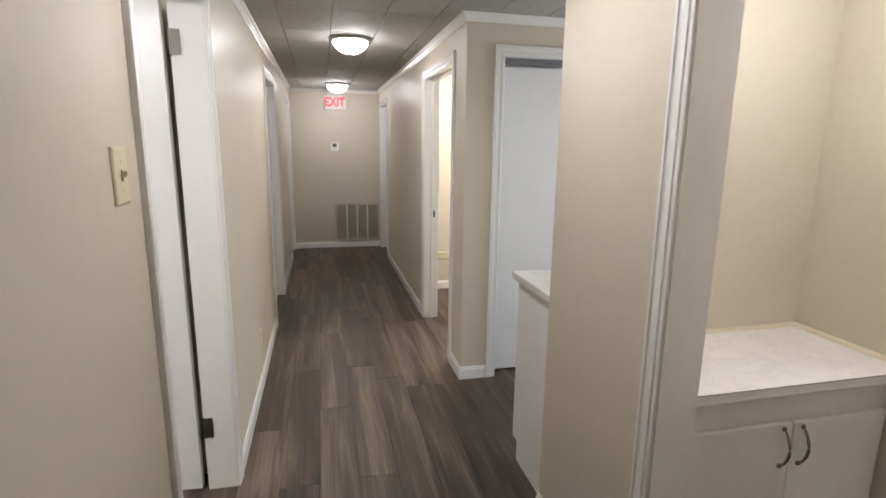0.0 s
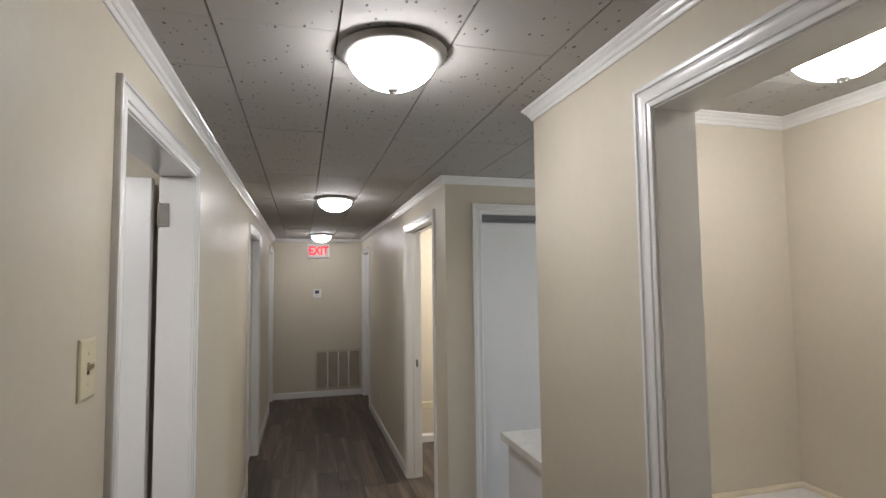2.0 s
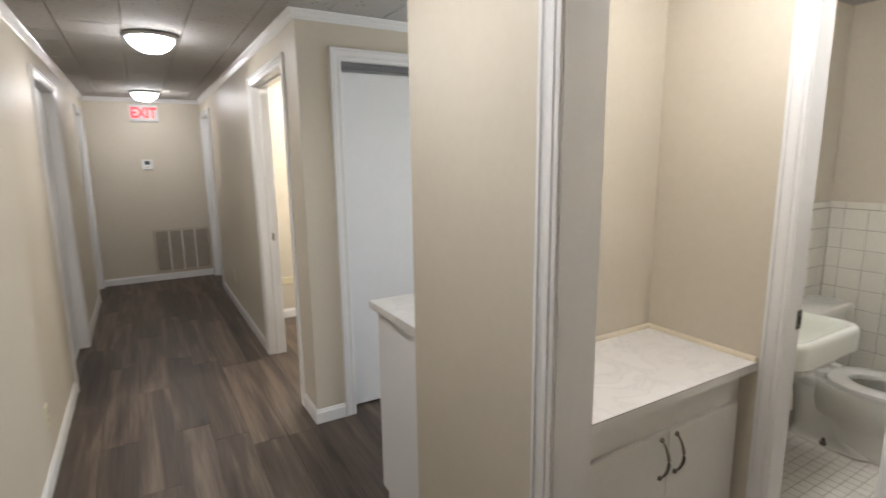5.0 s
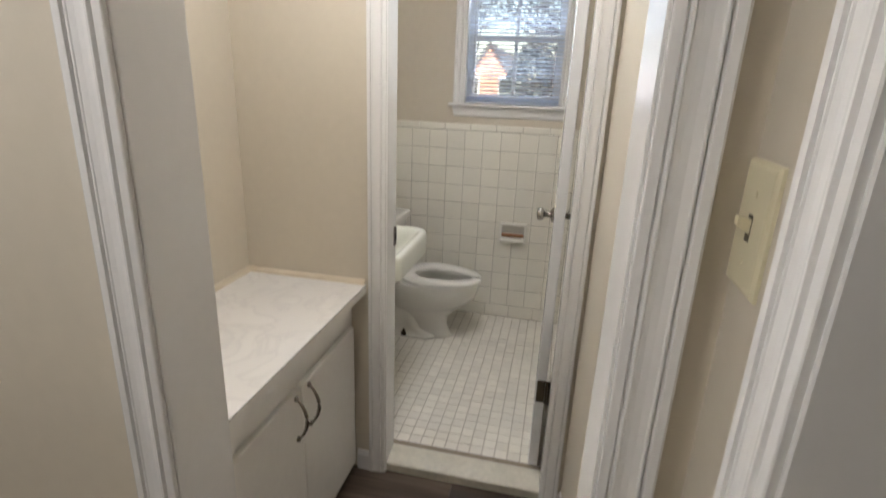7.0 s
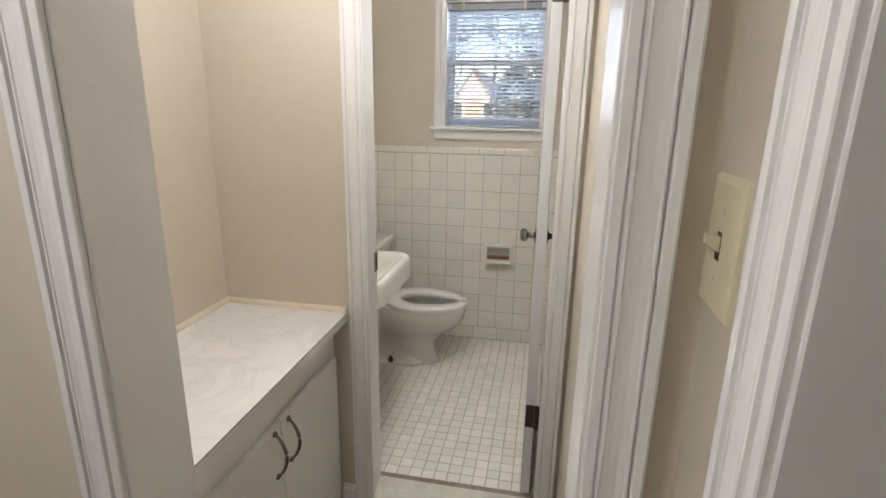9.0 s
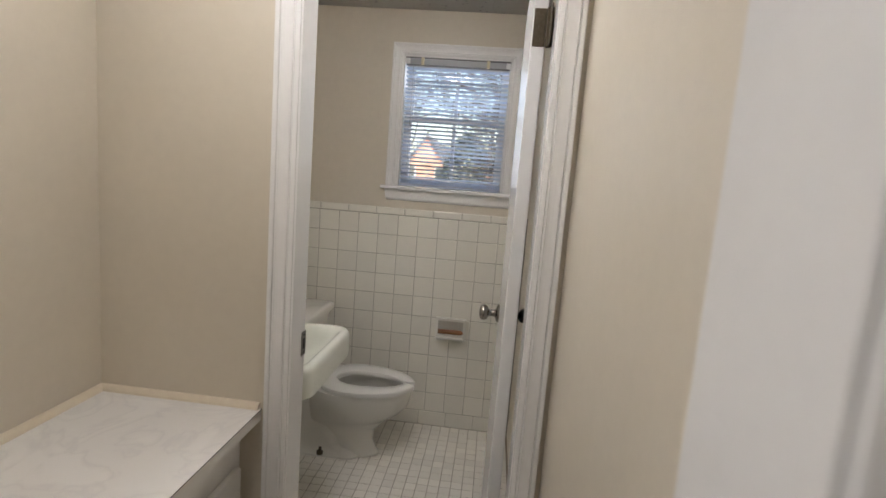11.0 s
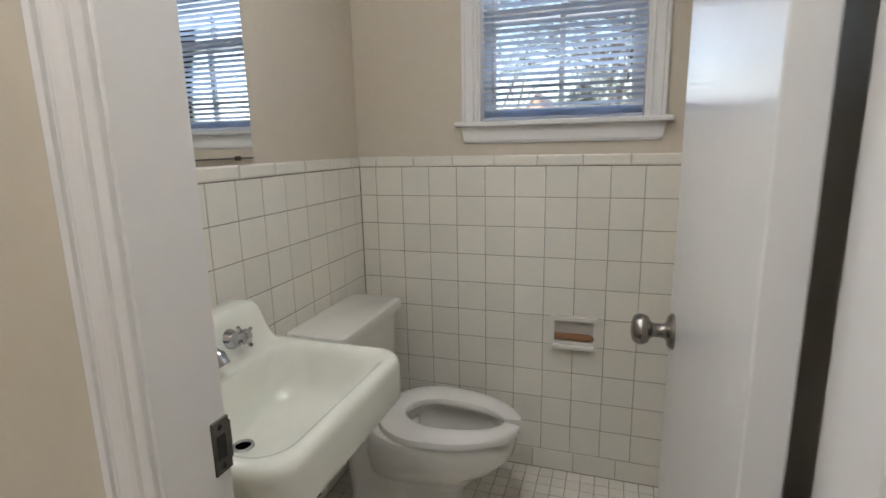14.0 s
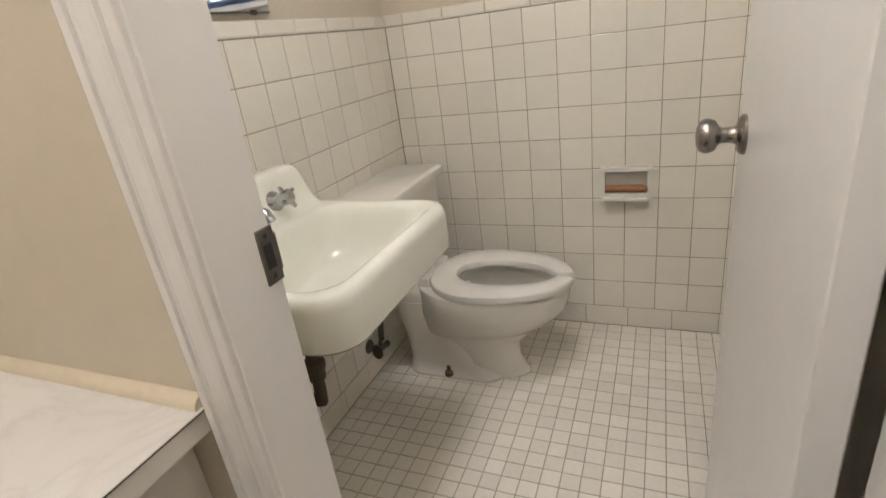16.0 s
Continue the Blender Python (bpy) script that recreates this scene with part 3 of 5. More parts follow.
sp = part("strike_plate", bm, NICKEL, f6, "small nickel strike plate")
# second latch hole, again only a block painted near-black
bm = box(bmesh.new(), XR + 0.066, XR + 0.08, RD2[1] - 0.0212, RD2[1] - 0.0198, 0.915, 0.942)
part("latch_hole", bm, DARK, sp)
bathdoor = slab_door(9, "white flush bathroom door standing open with a nickel knob", (XB1 + 0.010, 0.811, 0), 0.577, 0.0, DH - 0.024, knob_side=(1, -1), knob_z=0.946, gap=0.070)
for z in (0.40, 1.81):
    hinge((XB1 + 0.004, BD[0] + 0.0235, z), f9, 180, BRONZE)
    bm = box(bmesh.new(), 0.0005, 0.0029, -0.033, -0.003, z - 0.045, z + 0.045, 0.0004, 1)
    lathe(bm, [(0.001, -0.049), (0.0055, -0.045), (0.0055, 0.045), (0.001, 0.049)], Matrix.Translation((-0.003, -0.039, z)), 12)
    for k in (-0.03, 0.0, 0.03):
        lathe(bm, [(0.004, 0), (0.0035, 0.0012)], Matrix.Translation((0.0005, -0.018, z + k)) @ pose(0, 0, 0, 0, -90, 0), 8)
    leaf_plate = part("hinge_leaf", bm, BRONZE, None, "dark bronze hinge leaf on the door edge", True)
    leaf_plate.parent = bathdoor

# ---------------------------------------------------------------- lamps


def ceiling_lamp(x, y, label, dome=None):
    ob = thing("ceiling_light", label, "ceiling light", (x, y, CZ), "dome ceiling lights")
    m = Matrix.Translation((x, y, CZ)) @ Matrix.Scale(0.93, 4)
    bm = lathe(bmesh.new(), [(0.08, 0.0), (0.150, 0.0), (0.162, -0.004), (0.167, -0.010), (0.164, -0.014), (0.160, -0.017), (0.157, -0.022), (0.150, -0.026), (0.140, -0.029), (0.133, -0.029), (0.128, -0.024)], m, 56, False, False)
    part("pan", bm, PANM, ob, "satin nickel stepped lamp pan", True)
    prof = [(0.133, -0.024), (0.1325, -0.034), (0.128, -0.048), (0.119, -0.063), (0.105, -0.078), (0.087, -0.092), (0.065, -0.104), (0.040, -0.112), (0.018, -0.1155), (0.006, -0.116)]
    bm = lathe(bmesh.new(), prof, m, 48, False, True)
    part("glass_dome", bm, dome or DOMEG, ob, "lit frosted white glass dome", True)
    bm = lathe(bmesh.new(), [(0.012, -0.113), (0.018, -0.117), (0.017, -0.122), (0.009, -0.127), (0.008, -0.131), (0.001, -0.134)], m, 20)
    part("finial", bm, PANM, ob, "nickel finial", True)
    return ob


# last entry: no lamp is known in the left room; added as fill
for x, y, dome in ((0.478, 1.645, DOMEG), (0.466, 4.19, DOMES), (0.462, 7.13, DOMES), (1.655, 1.280, DOMEV), (2.50, 1.22, DOMEW), (2.0, 4.6, DOMER), (-1.15, 1.0, DOMEFILL)):
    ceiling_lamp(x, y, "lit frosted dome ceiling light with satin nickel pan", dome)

# ---------------------------------------------------------------- bathroom window and blind
win = thing("window_1", "small white double-hung window with divided panes", "window", (XW, (WIN[0] + WIN[1]) / 2, WIN[2]), kind="structure")
y0, y1, z0, z1 = WIN


def window_casing(parent, y0, y1, z0, z1):
    bm = bmesh.new()
    loops = []
    for w, d in CASING:
        w = w * 0.92
        loops.append([(XW - d, y0 + 0.004 - w, z0), (XW - d, y0 + 0.004 - w, z1 - 0.004 + w), (XW - d, y1 - 0.004 + w, z1 - 0.004 + w), (XW - d, y1 - 0.004 + w, z0)])
    rings(bm, loops, False)
    part("casing", bm, WHITE, parent)


window_casing(win, y0, y1, z0, z1)
bm = box(bmesh.new(), XW - 0.042, XW + 0.06, y0 - 0.074, y1 + 0.074, z0 - 0.014, z0 + 0.004, 0.005, 3)
part("window_sill", bm, WHITE, win, "white painted stool board")
bm = bmesh.new()
rings(bm, [[(XW - d, y0 - 0.056 + t, z), (XW - d, y1 + 0.056 - t, z)] for z, d, t in ((z0 - 0.014, 0, 0), (z0 - 0.014, 0.016, 0), (z0 - 0.060, 0.014, 0.010), (z0 - 0.068, 0.010, 0.013), (z0 - 0.072, 0.0, 0.014))], False)
part("apron", bm, WHITE, win)
# lining, sashes, muntins, panes
bm = box(bmesh.new(), XW - 0.001, XW + 0.13, y0 - 0.001, y0 + 0.012, z0, z1)
box(bm, XW - 0.001, XW + 0.13, y1 - 0.012, y1 + 0.001, z0, z1)
box(bm, XW - 0.001, XW + 0.13, y0 + 0.012, y1 - 0.012, z1 - 0.012, z1 + 0.001)
part("window_frame", bm, WHITE, win)
MR = 1.722


def sash(name, x, za, zb, top):
    s = part(name, box(bmesh.new(), x, x + 0.03, y0 + 0.012, y0 + 0.052, za, zb, 0.002, 1), WHITE, win, "white painted sash")
    part("stile", box(bmesh.new(), x, x + 0.03, y1 - 0.052, y1 - 0.012, za, zb, 0.002, 1), WHITE, s)
    part("rail", box(bmesh.new(), x + 0.001, x + 0.029, y0 + 0.052, y1 - 0.052, za, za + (0.028 if top else 0.045), 0.002, 1), WHITE, s)
    part("rail", box(bmesh.new(), x + 0.001, x + 0.029, y0 + 0.052, y1 - 0.052, zb - (0.04 if top else 0.028), zb, 0.002, 1), WHITE, s)
    ym = (y0 + y1) / 2
    part("muntin", box(bmesh.new(), x + 0.004, x + 0.026, ym - 0.010, ym + 0.010, za + 0.028, zb - 0.028, 0.003, 1), WHITE, s)
    for a, b in ((y0 + 0.052, ym - 0.010), (ym + 0.010, y1 - 0.052)):
        p = part("pane", box(bmesh.new(), x + 0.013, x + 0.016, a, b, za + 0.028, zb - 0.028), GLASS, s)
        p.visible_shadow = False


sash("lower_sash", XW + 0.075, z0 + 0.004, MR + 0.014, False)
sash("upper_sash", XW + 0.107, MR - 0.014, z1 - 0.012, True)

blind = thing("window_blind", "lowered grey-white mini blind with open slats", "blind", (XW + 0.03, (y0 + y1) / 2, z0))
by0, by1 = y0 + 0.016, y1 - 0.016
part("headrail", box(bmesh.new(), XW + 0.012, XW + 0.044, by0, by1, z1 - 0.046, z1 - 0.018, 0.002, 1), RAILM, blind, "grey metal headrail")
part("headrail_cap", box(bmesh.new(), XW + 0.008, XW + 0.048, by0 - 0.002, by1 + 0.002, z1 - 0.018, z1 - 0.0125), BLINDH, blind, "dark top lip")
for y in (y1 - 0.024, y0 + 0.024):
    part("end_bracket", box(bmesh.new(), XW + 0.004, XW + 0.012, y - 0.011, y + 0.011, z1 - 0.047, z1 - 0.019, 0.002, 1), PLASTIC, blind, "white plastic end bracket")
for y in (y1 - 0.100, y0 + 0.125):
    bm = box(bmesh.new(), XW + 0.006, XW + 0.011, y - 0.008, y + 0.008, z1 - 0.050, z1 - 0.012, 0.002, 1)
    box(bm, XW + 0.002, XW + 0.006, y - 0.004, y + 0.004, z1 - 0.052, z1 - 0.026, 0.001, 1)
    part("clip", bm, IVORY, blind, "small metal hold clip")
# dark grey strip painted in for the shadow line below the headrail
bm = box(bmesh.new(), XW + 0.0105, XW + 0.0125, by0, by1, z1 - 0.056, z1 - 0.047)
part("painted_shadow_line", bm, BLINDH, blind)
slat_bm = bmesh.new()
rings(slat_bm, [[(-0.0125 + 0.0125 * k / 2, s * (by1 - by0) / 2, 0.0016 * (1 - ((k - 2) / 2) ** 2)) for k in range(5)] for s in (-1, 1)], False)
bmesh.ops.solidify(slat_bm, geom=slat_bm.faces[:], thickness=0.0004)
first = part("slat", slat_bm, SLAT, blind)
slat_mesh = first.data
zs = z1 - 0.066
k = 0
while zs > z0 + 0.042:
    o = first if k == 0 else new("slat", slat_mesh)
    o.parent = blind
    o.matrix_parent_inverse = blind.matrix_basis.inverted()
    o.matrix_basis = pose(XW + 0.028, (by0 + by1) / 2, zs, 0, 20, 0)
    zs -= 0.0205
    k += 1
for j in range(9):
    o = new("slat", slat_mesh)
    o.parent = blind
    o.matrix_parent_inverse = blind.matrix_basis.inverted()
    o.matrix_basis = pose(XW + 0.028, (by0 + by1) / 2, z0 + 0.040 - j * 0.0026, 0, 3, 0)
part("bottom_rail", box(bmesh.new(), XW + 0.016, XW + 0.040, by0, by1, z0 + 0.006, z0 + 0.015, 0.002, 1), SLAT, blind)
for y in (y1 - 0.075, (y0 + y1) / 2, y0 + 0.075):
    part("ladder_cord", tube(bmesh.new(), [(XW + 0.0145, y, z1 - 0.05), (XW + 0.0145, y, z0 + 0.012)], 0.0007, 5), PLASTIC, blind)
part("pull_cord", tube(bmesh.new(), [(XW + 0.010, y0 + 0.060, z1 - 0.05), (XW + 0.008, y0 + 0.062, 1.75), (XW + 0.009, y0 + 0.066, 1.50)], 0.0011, 6), PLASTIC, blind)
part("cord_tassel", lathe(bmesh.new(), [(0.001, 0.012), (0.003, 0.008), (0.0045, -0.012), (0.002, -0.014)], Matrix.Translation((XW + 0.009, y0 + 0.066, 1.49)), 10), BLINDH, blind, "small dark cord tassel", True)
part("wand", tube(bmesh.new(), [(XW + 0.006, y1 - 0.055, z1 - 0.05), (XW + 0.004, y1 - 0.055, 1.42)], 0.0025, 6), GLASS, blind, "clear tilt wand")

# kitchenette window
kw = thing("window_2", "plain kitchenette window with clear glass", "window", (XW, 2.7, 1.1), kind="structure")
window_casing(kw, *KWIN)
part("pane", box(bmesh.new(), XW + 0.09, XW + 0.094, KWIN[0], KWIN[1], KWIN[2], KWIN[3]), GLASS, kw).visible_shadow = False

# ---------------------------------------------------------------- counter recess
CT = 0.784
CF = 1.465
cab = thing("base_cabinet", "white painted built-in cabinet with paired arched pulls", "cabinet", ((XR + HT + XB0) / 2, 1.7, 0))
cx0, cx1 = XR + HT + 0.002, XB0 - 0.002
bm = grid_wall(bmesh.new(), [cx0, cx1], [0.045, CT - 0.032], [], lambda u, d, z: (u, CF + 0.02 + 0.018 * d, z))
part("face_frame", bm, CABW, cab)
# toe recess shade is put into the board's colour
part("toe_kick", box(bmesh.new(), cx0, cx1, CF + 0.07, CF + 0.085, 0.0, 0.06), DARK, cab, "recessed toe board, its shade painted near-black")
mid = 1.716
for a, b, s in ((1.28, mid - 0.002, 1), (mid + 0.002, 2.105, -1)):
    d = part("cabinet_door", box(bmesh.new(), a, b, CF, CF + 0.018, 0.048, 0.628, 0.004, 2), CABW, cab, "white lipped cabinet door")
    hx = mid - s * 0.038
    bm = bmesh.new()
    pts = []
    for k in range(13):
        u = k / 12
        pts.append((hx, CF - 0.006 - 0.026 * math.sin(math.pi * u) ** 0.8, 0.606 - 0.128 * u))
    tube(bm, pts, [0.0035 + 0.0022 * math.sin(math.pi * k / 12) for k in range(13)], 10)
    for z in (0.609, 0.475):
        lathe(bm, [(0.001, 0), (0.009, 0), (0.008, 0.004), (0.005, 0.008), (0.001, 0.009)], Matrix.Translation((hx, CF, z)) @ pose(0, 0, 0, 90, 0, 0), 14)
    part("handle", bm, NICKEL, d, "satin nickel arched pull", True)
for z in (0.13, 0.52):
    bm = lathe(bmesh.new(), [(0.004, -0.02), (0.004, 0.02)], Matrix.Translation((2.109, CF + 0.008, z)), 10)
    part("hinge", bm, CABW, cab, "painted hinge barrel", True)
part("side_panel", box(bmesh.new(), cx0, cx0 + 0.018, CF + 0.04, YA - 0.004, 0.0, CT - 0.032), CABW, cab)

ctop = thing("countertop", "white marbled laminate countertop with a thin dark seam", "countertop", ((cx0 + cx1) / 2, 1.66, CT - 0.03))
bm = box(bmesh.new(), cx0, cx1, 1.428, YA - 0.002, CT - 0.0315, CT - 0.0015, 0.001, 1)
part("edge", bm, CABW, ctop, "painted front edge band")
bm = box(bmesh.new(), cx0, cx1, 1.4265, YA - 0.002, CT - 0.0014, CT + 0.0002)
part("seam", bm, DARK, ctop, "dark laminate edge line")
bm = box(bmesh.new(), cx0, cx1, 1.427, YA - 0.002, CT + 0.0003, CT + 0.0012)
part("laminate", bm, COUNTER, ctop, "white marbled laminate sheet")


def quarter(name, p0, p1, side):
    bm = bmesh.new()
    P0, P1, S = Vector(p0), Vector(p1), Vector(side)
    prof = [(0, 0)] + [(0.016 * math.cos(a), 0.016 * math.sin(a)) for a in [k * math.pi / 12 for k in range(7)]]
    rings(bm, [[P + S * w + Vector((0, 0, h)) for w, h in prof] for P in (P0, P1)], True, True, True)
    return structure(name, bm, WOODSTRIP, "cream quarter-round strip along the counter's wall edge", "moulding", True)


quarter("trim_counter_back", (cx0, YA, CT + 0.0012), (XB0, YA, CT + 0.0012), (0, -1, 0))
quarter("trim_counter_side", (XB0, 1.432, CT + 0.0012), (XB0, YA - 0.001, CT + 0.0012), (-1, 0, 0))

# ---------------------------------------------------------------- kitchenette cabinet
kc = thing("base_cabinet", "white melamine kitchenette cabinet end with toe kick", "cabinet", (1.6, 2.2, 0))
bm = bmesh.new()
pts = [(2.0, 0.0), (2.35, 0.0), (2.35, 0.10), (2.405, 0.10), (2.405, 0.895), (2.0, 0.895)]
rings(bm, [[(x, y, z) for y, z in pts] for x in (1.112, 1.130)], True, True, True)
part("side_panel", bm, MELA, kc)
part("carcass", box(bmesh.new(), 1.1305, 3.3, YK + 0.006, 2.40, 0.10, 0.893), MELA, kc)
# near-black board again, for the shade under the cabinet
part("toe_kick", box(bmesh.new(), 1.1305, 3.3, YK + 0.006, 2.345, 0.0, 0.0995), DARK, kc)
for i in range(3):
    part("cabinet_door", box(bmesh.new(), 1.14 + 0.5 * i, 1.63 + 0.5 * i, 2.401, 2.418, 0.11, 0.885, 0.002, 1), MELA, kc)
kt = thing("countertop", "white laminate kitchenette countertop with dark underside line", "countertop", (2.1, 2.2, 0.9))
part("slab", box(bmesh.new(), 1.090, 3.3, YK + 0.003, 2.440, 0.8965, 0.930, 0.003, 2), COUNTER, kt)

# ---------------------------------------------------------------- switches, outlets, sign, thermostat, grille


def switch_plate(name, m, label, w=0.070, h=0.115, toggle=True):
    """A wall plate whose local -y points into the room."""
    ob = thing(name, label, "light switch" if toggle else "outlet", m.translation)
    bm = bmesh.new()
    rings(bm, [[(-w / 2 + i, -d, -h / 2 + i), (w / 2 - i, -d, -h / 2 + i), (w / 2 - i, -d, h / 2 - i), (-w / 2 + i, -d, h / 2 - i)] for i, d in ((0, 0), (0.0005, 0.003), (0.003, 0.0055), (0.006, 0.0062))], True, True, True)
    bm.transform(m)
    plate = part("plate", bm, IVORY, ob, "ivory plastic wall plate")
    for z in ((-0.030, 0.030) if toggle else (0.0,)):
        bm = lathe(bmesh.new(), [(0.0033, 0), (0.003, 0.001), (0.001, 0.0012)], Matrix.Translation((0, -0.006, z)) @ pose(0, 0, 0, 90, 0, 0), 10)
        bm.transform(m)
        part("screw", bm, IVORY, plate)
    if toggle:
        # slot round the lever is a dark plate, its shade in the colour
        bm = box(bmesh.new(), -0.005, 0.005, -0.0066, -0.0058, -0.012, 0.012)
        bm.transform(m)
        part("toggle_slot", bm, BRONZE, plate)
        bm = bmesh.new()
        rings(bm, [[(-0.004, -y, z - t), (0.004, -y, z - t), (0.004, -y, z + t), (-0.004, -y, z + t)] for y, z, t in ((0.005, 0.001, 0.007), (0.012, 0.004, 0.0055), (0.0175, 0.0065, 0.004))], True, True, True)
        bm.transform(m)
        part("toggle", bm, IVORY, ob, "ivory toggle lever")
    else:
        for z in (-0.0195, 0.0195):
            bm = lathe(bmesh.new(), [(0.016, 0), (0.0155, 0.001), (0.001, 0.001)], Matrix.Translation((0, -0.006, z)) @ pose(0, 0, 0, 90, 0, 0) @ Matrix.Diagonal((1, 0.85, 1, 1)), 18)
            bm.transform(m)
            s = part("socket", bm, IVORY, ob)
            # socket slots as near-black blocks, slot shade in the colour
            bm = box(bmesh.new(), -0.0075, -0.0055, -0.0076, -0.0068, z - 0.004, z + 0.006)
            box(bm, 0.0055, 0.0075, -0.0076, -0.0068, z - 0.004, z + 0.005)
            bm.transform(m)
            part("slots", bm, DARK, s)
    return ob


switch_plate("light_switch", pose(XL, 1.432, 1.436, 0, 0, 90), "ivory toggle light switch plate on the hall wall", 0.078, 0.120)
switch_plate("light_switch", pose(1.040, YD, 1.353, 0, 0, 180), "ivory toggle light switch between two white casings", 0.072, 0.116)
switch_plate("wall_outlet", pose(XL, 3.47, 0.30, 0, 0, 90), "ivory duplex outlet low on the hall wall", toggle=False)
switch_plate("wall_outlet", pose(1.46, 5.40, 0.36, 0, 0, 0), "ivory outlet low on the side room wall", 0.115, 0.07, toggle=False)
switch_plate("light_switch", pose(XL, 6.45, 1.30, 0, 0, 90), "ivory toggle light switch far down the hall wall")
switch_plate("wall_outlet", pose(XR, 6.05, 0.33, 0, 0, -90), "ivory outlet low on the hall wall", toggle=False)

ob = thing("exit_sign", "lit white exit sign box with red letters", "exit sign", (0.447, YE, 2.07))
part("housing", box(bmesh.new(), 0.297, 0.597, YE - 0.045, YE, 1.975, 2.168, 0.008, 2), PLASTIC, ob, "white plastic sign housing")
part("face", box(bmesh.new(), 0.309, 0.585, YE - 0.0475, YE - 0.045, 1.987, 2.156, 0.001, 1), SIGNW, ob, "softly lit white sign face")
cu = bpy.data.curves.new("exit_text", 'FONT')
cu.body = "EXIT"
cu.size = 0.165
cu.extrude = 0.001
cu.offset = 0.006
cu.align_x = 'CENTER'
cu.align_y = 'CENTER'
tmp = new("tmp_text", cu)
bpy.context.view_layer.update()
me = bpy.data.meshes.new_from_object(tmp.evaluated_get(bpy.context.evaluated_depsgraph_get()))
bpy.data.objects.remove(tmp)
me.materials.clear()
me.materials.append(REDL)
tx = new("letters", me)
tx.parent = ob
tx.matrix_parent_inverse = ob.matrix_basis.inverted()
tx.matrix_basis = Matrix.Translation((0.447, YE - 0.049, 2.072)) @ pose(0, 0, 0, 90, 0, 0) @ Matrix.Diagonal((0.82, 1, 1, 1))
tx["label"] = "red lit letters reading EXIT"

ob = thing("thermostat", "small white wall thermostat with a dark display", "thermostat", (0.428, YE, 1.46))
part("case", box(bmesh.new(), 0.37, 0.486, YE - 0.028, YE, 1.405, 1.525, 0.006, 2), PLASTIC, ob)
part("display", box(bmesh.new(), 0.40, 0.456, YE - 0.0295, YE - 0.0275, 1.462, 1.508), LCD, ob, "dark grey display")
part("button_row", box(bmesh.new(), 0.405, 0.451, YE - 0.030, YE - 0.0275, 1.425, 1.438, 0.001, 1), IVORY, ob)

ob = thing("return_air_grille", "tan painted louvred return air grille", "vent grille", (0.73, YE, 0.36))
gx0, gx1, gz0, gz1 = 0.404, 1.052, 0.092, 0.655
for n, b in (("frame", (gx0, gx1, gz1 - 0.028, gz1)), ("frame", (gx0, gx1, gz0, gz0 + 0.028)), ("frame", (gx0, gx0 + 0.028, gz0 + 0.028, gz1 - 0.028)), ("frame", (gx1 - 0.028, gx1, gz0 + 0.028, gz1 - 0.028))):
    part(n, box(bmesh.new(), b[0], b[1], YE - 0.014, YE, b[2], b[3], 0.002, 1), GRILLE, ob)
for k in range(1, 4):
    x = gx0 + 0.028 + k * (gx1 - gx0 - 0.056) / 4
    part("mullion", box(bmesh.new(), x - 0.009, x + 0.009, YE - 0.013, YE - 0.002, gz0 + 0.028, gz1 - 0.028, 0.001, 1), WHITE, ob)
# flat dark sheet; the duct's shade is only its colour
part("backing", box(bmesh.new(), gx0 + 0.028, gx1 - 0.028, YE - 0.0025, YE - 0.0005, gz0 + 0.028, gz1 - 0.028), BRONZE, ob, "dark sheet painted for the shade behind the louvres")
lm = None
n_l = 34
for k in range(n_l):
    z = gz0 + 0.034 + k * (gz1 - gz0 - 0.068) / (n_l - 1)
    if lm is None:
        o = part("louvre", box(bmesh.new(), -(gx1 - gx0) / 2 + 0.028, (gx1 - gx0) / 2 - 0.028, -0.006, 0.006, -0.0008, 0.0008), GRILLE)
        lm = o.data
    else:
        o = new("louvre", lm)
    o.parent = ob
    o.matrix_parent_inverse = ob.matrix_basis.inverted()
    o.matrix_basis = pose((gx0 + gx1) / 2, YE - 0.008, z, 38, 0, 0)

# ---------------------------------------------------------------- sink


def rrect(cx, cy, hx, hy, r, z, n=12):
    pts = []
    for qx, qy, a0 in ((1, 1, 0), (-1, 1, 90), (-1, -1, 180), (1, -1, 270)):
        for k in range(n):
            a = radians(a0 + 90 * k / (n - 1))
            pts.append((cx + qx * (hx - r) + r * math.cos(a), cy + qy * (hy - r) + r * math.sin(a), z))
    return pts


SX, SF, SB = 2.612, 1.385, YN - 0.009
sc = (SF + SB) / 2
sh = (SB - SF) / 2
sink = thing("bathroom_sink", "cream enamelled wall-hung sink with raised back ledge", "sink", (SX, SB, 0.7))
bowl = [rrect(SX, (SF + f + b) / 2, hx, (b - SF - f) / 2, q, z) for z, hx, f, b, q in (
    (0.8022, 0.233, 0.027, 1.716, 0.062), (0.7985, 0.225, 0.034, 1.711, 0.064), (0.7905, 0.218, 0.040, 1.708, 0.066), (0.778, 0.211, 0.046, 1.706, 0.070), (0.760, 0.203, 0.054, 1.704, 0.074),
    (0.738, 0.194, 0.064, 1.702, 0.078), (0.714, 0.182, 0.080, 1.699, 0.082), (0.693, 0.164, 0.105, 1.694, 0.084), (0.680, 0.135, 0.140, 1.688, 0.075), (0.672, 0.090, 0.190, 1.682, 0.050))]
bowl += [rrect(SX - 0.03, 1.652, 0.027, 0.027, 0.026, 0.668), rrect(SX - 0.03, 1.652, 0.022, 0.022, 0.0215, 0.666)]
bm = bmesh.new()
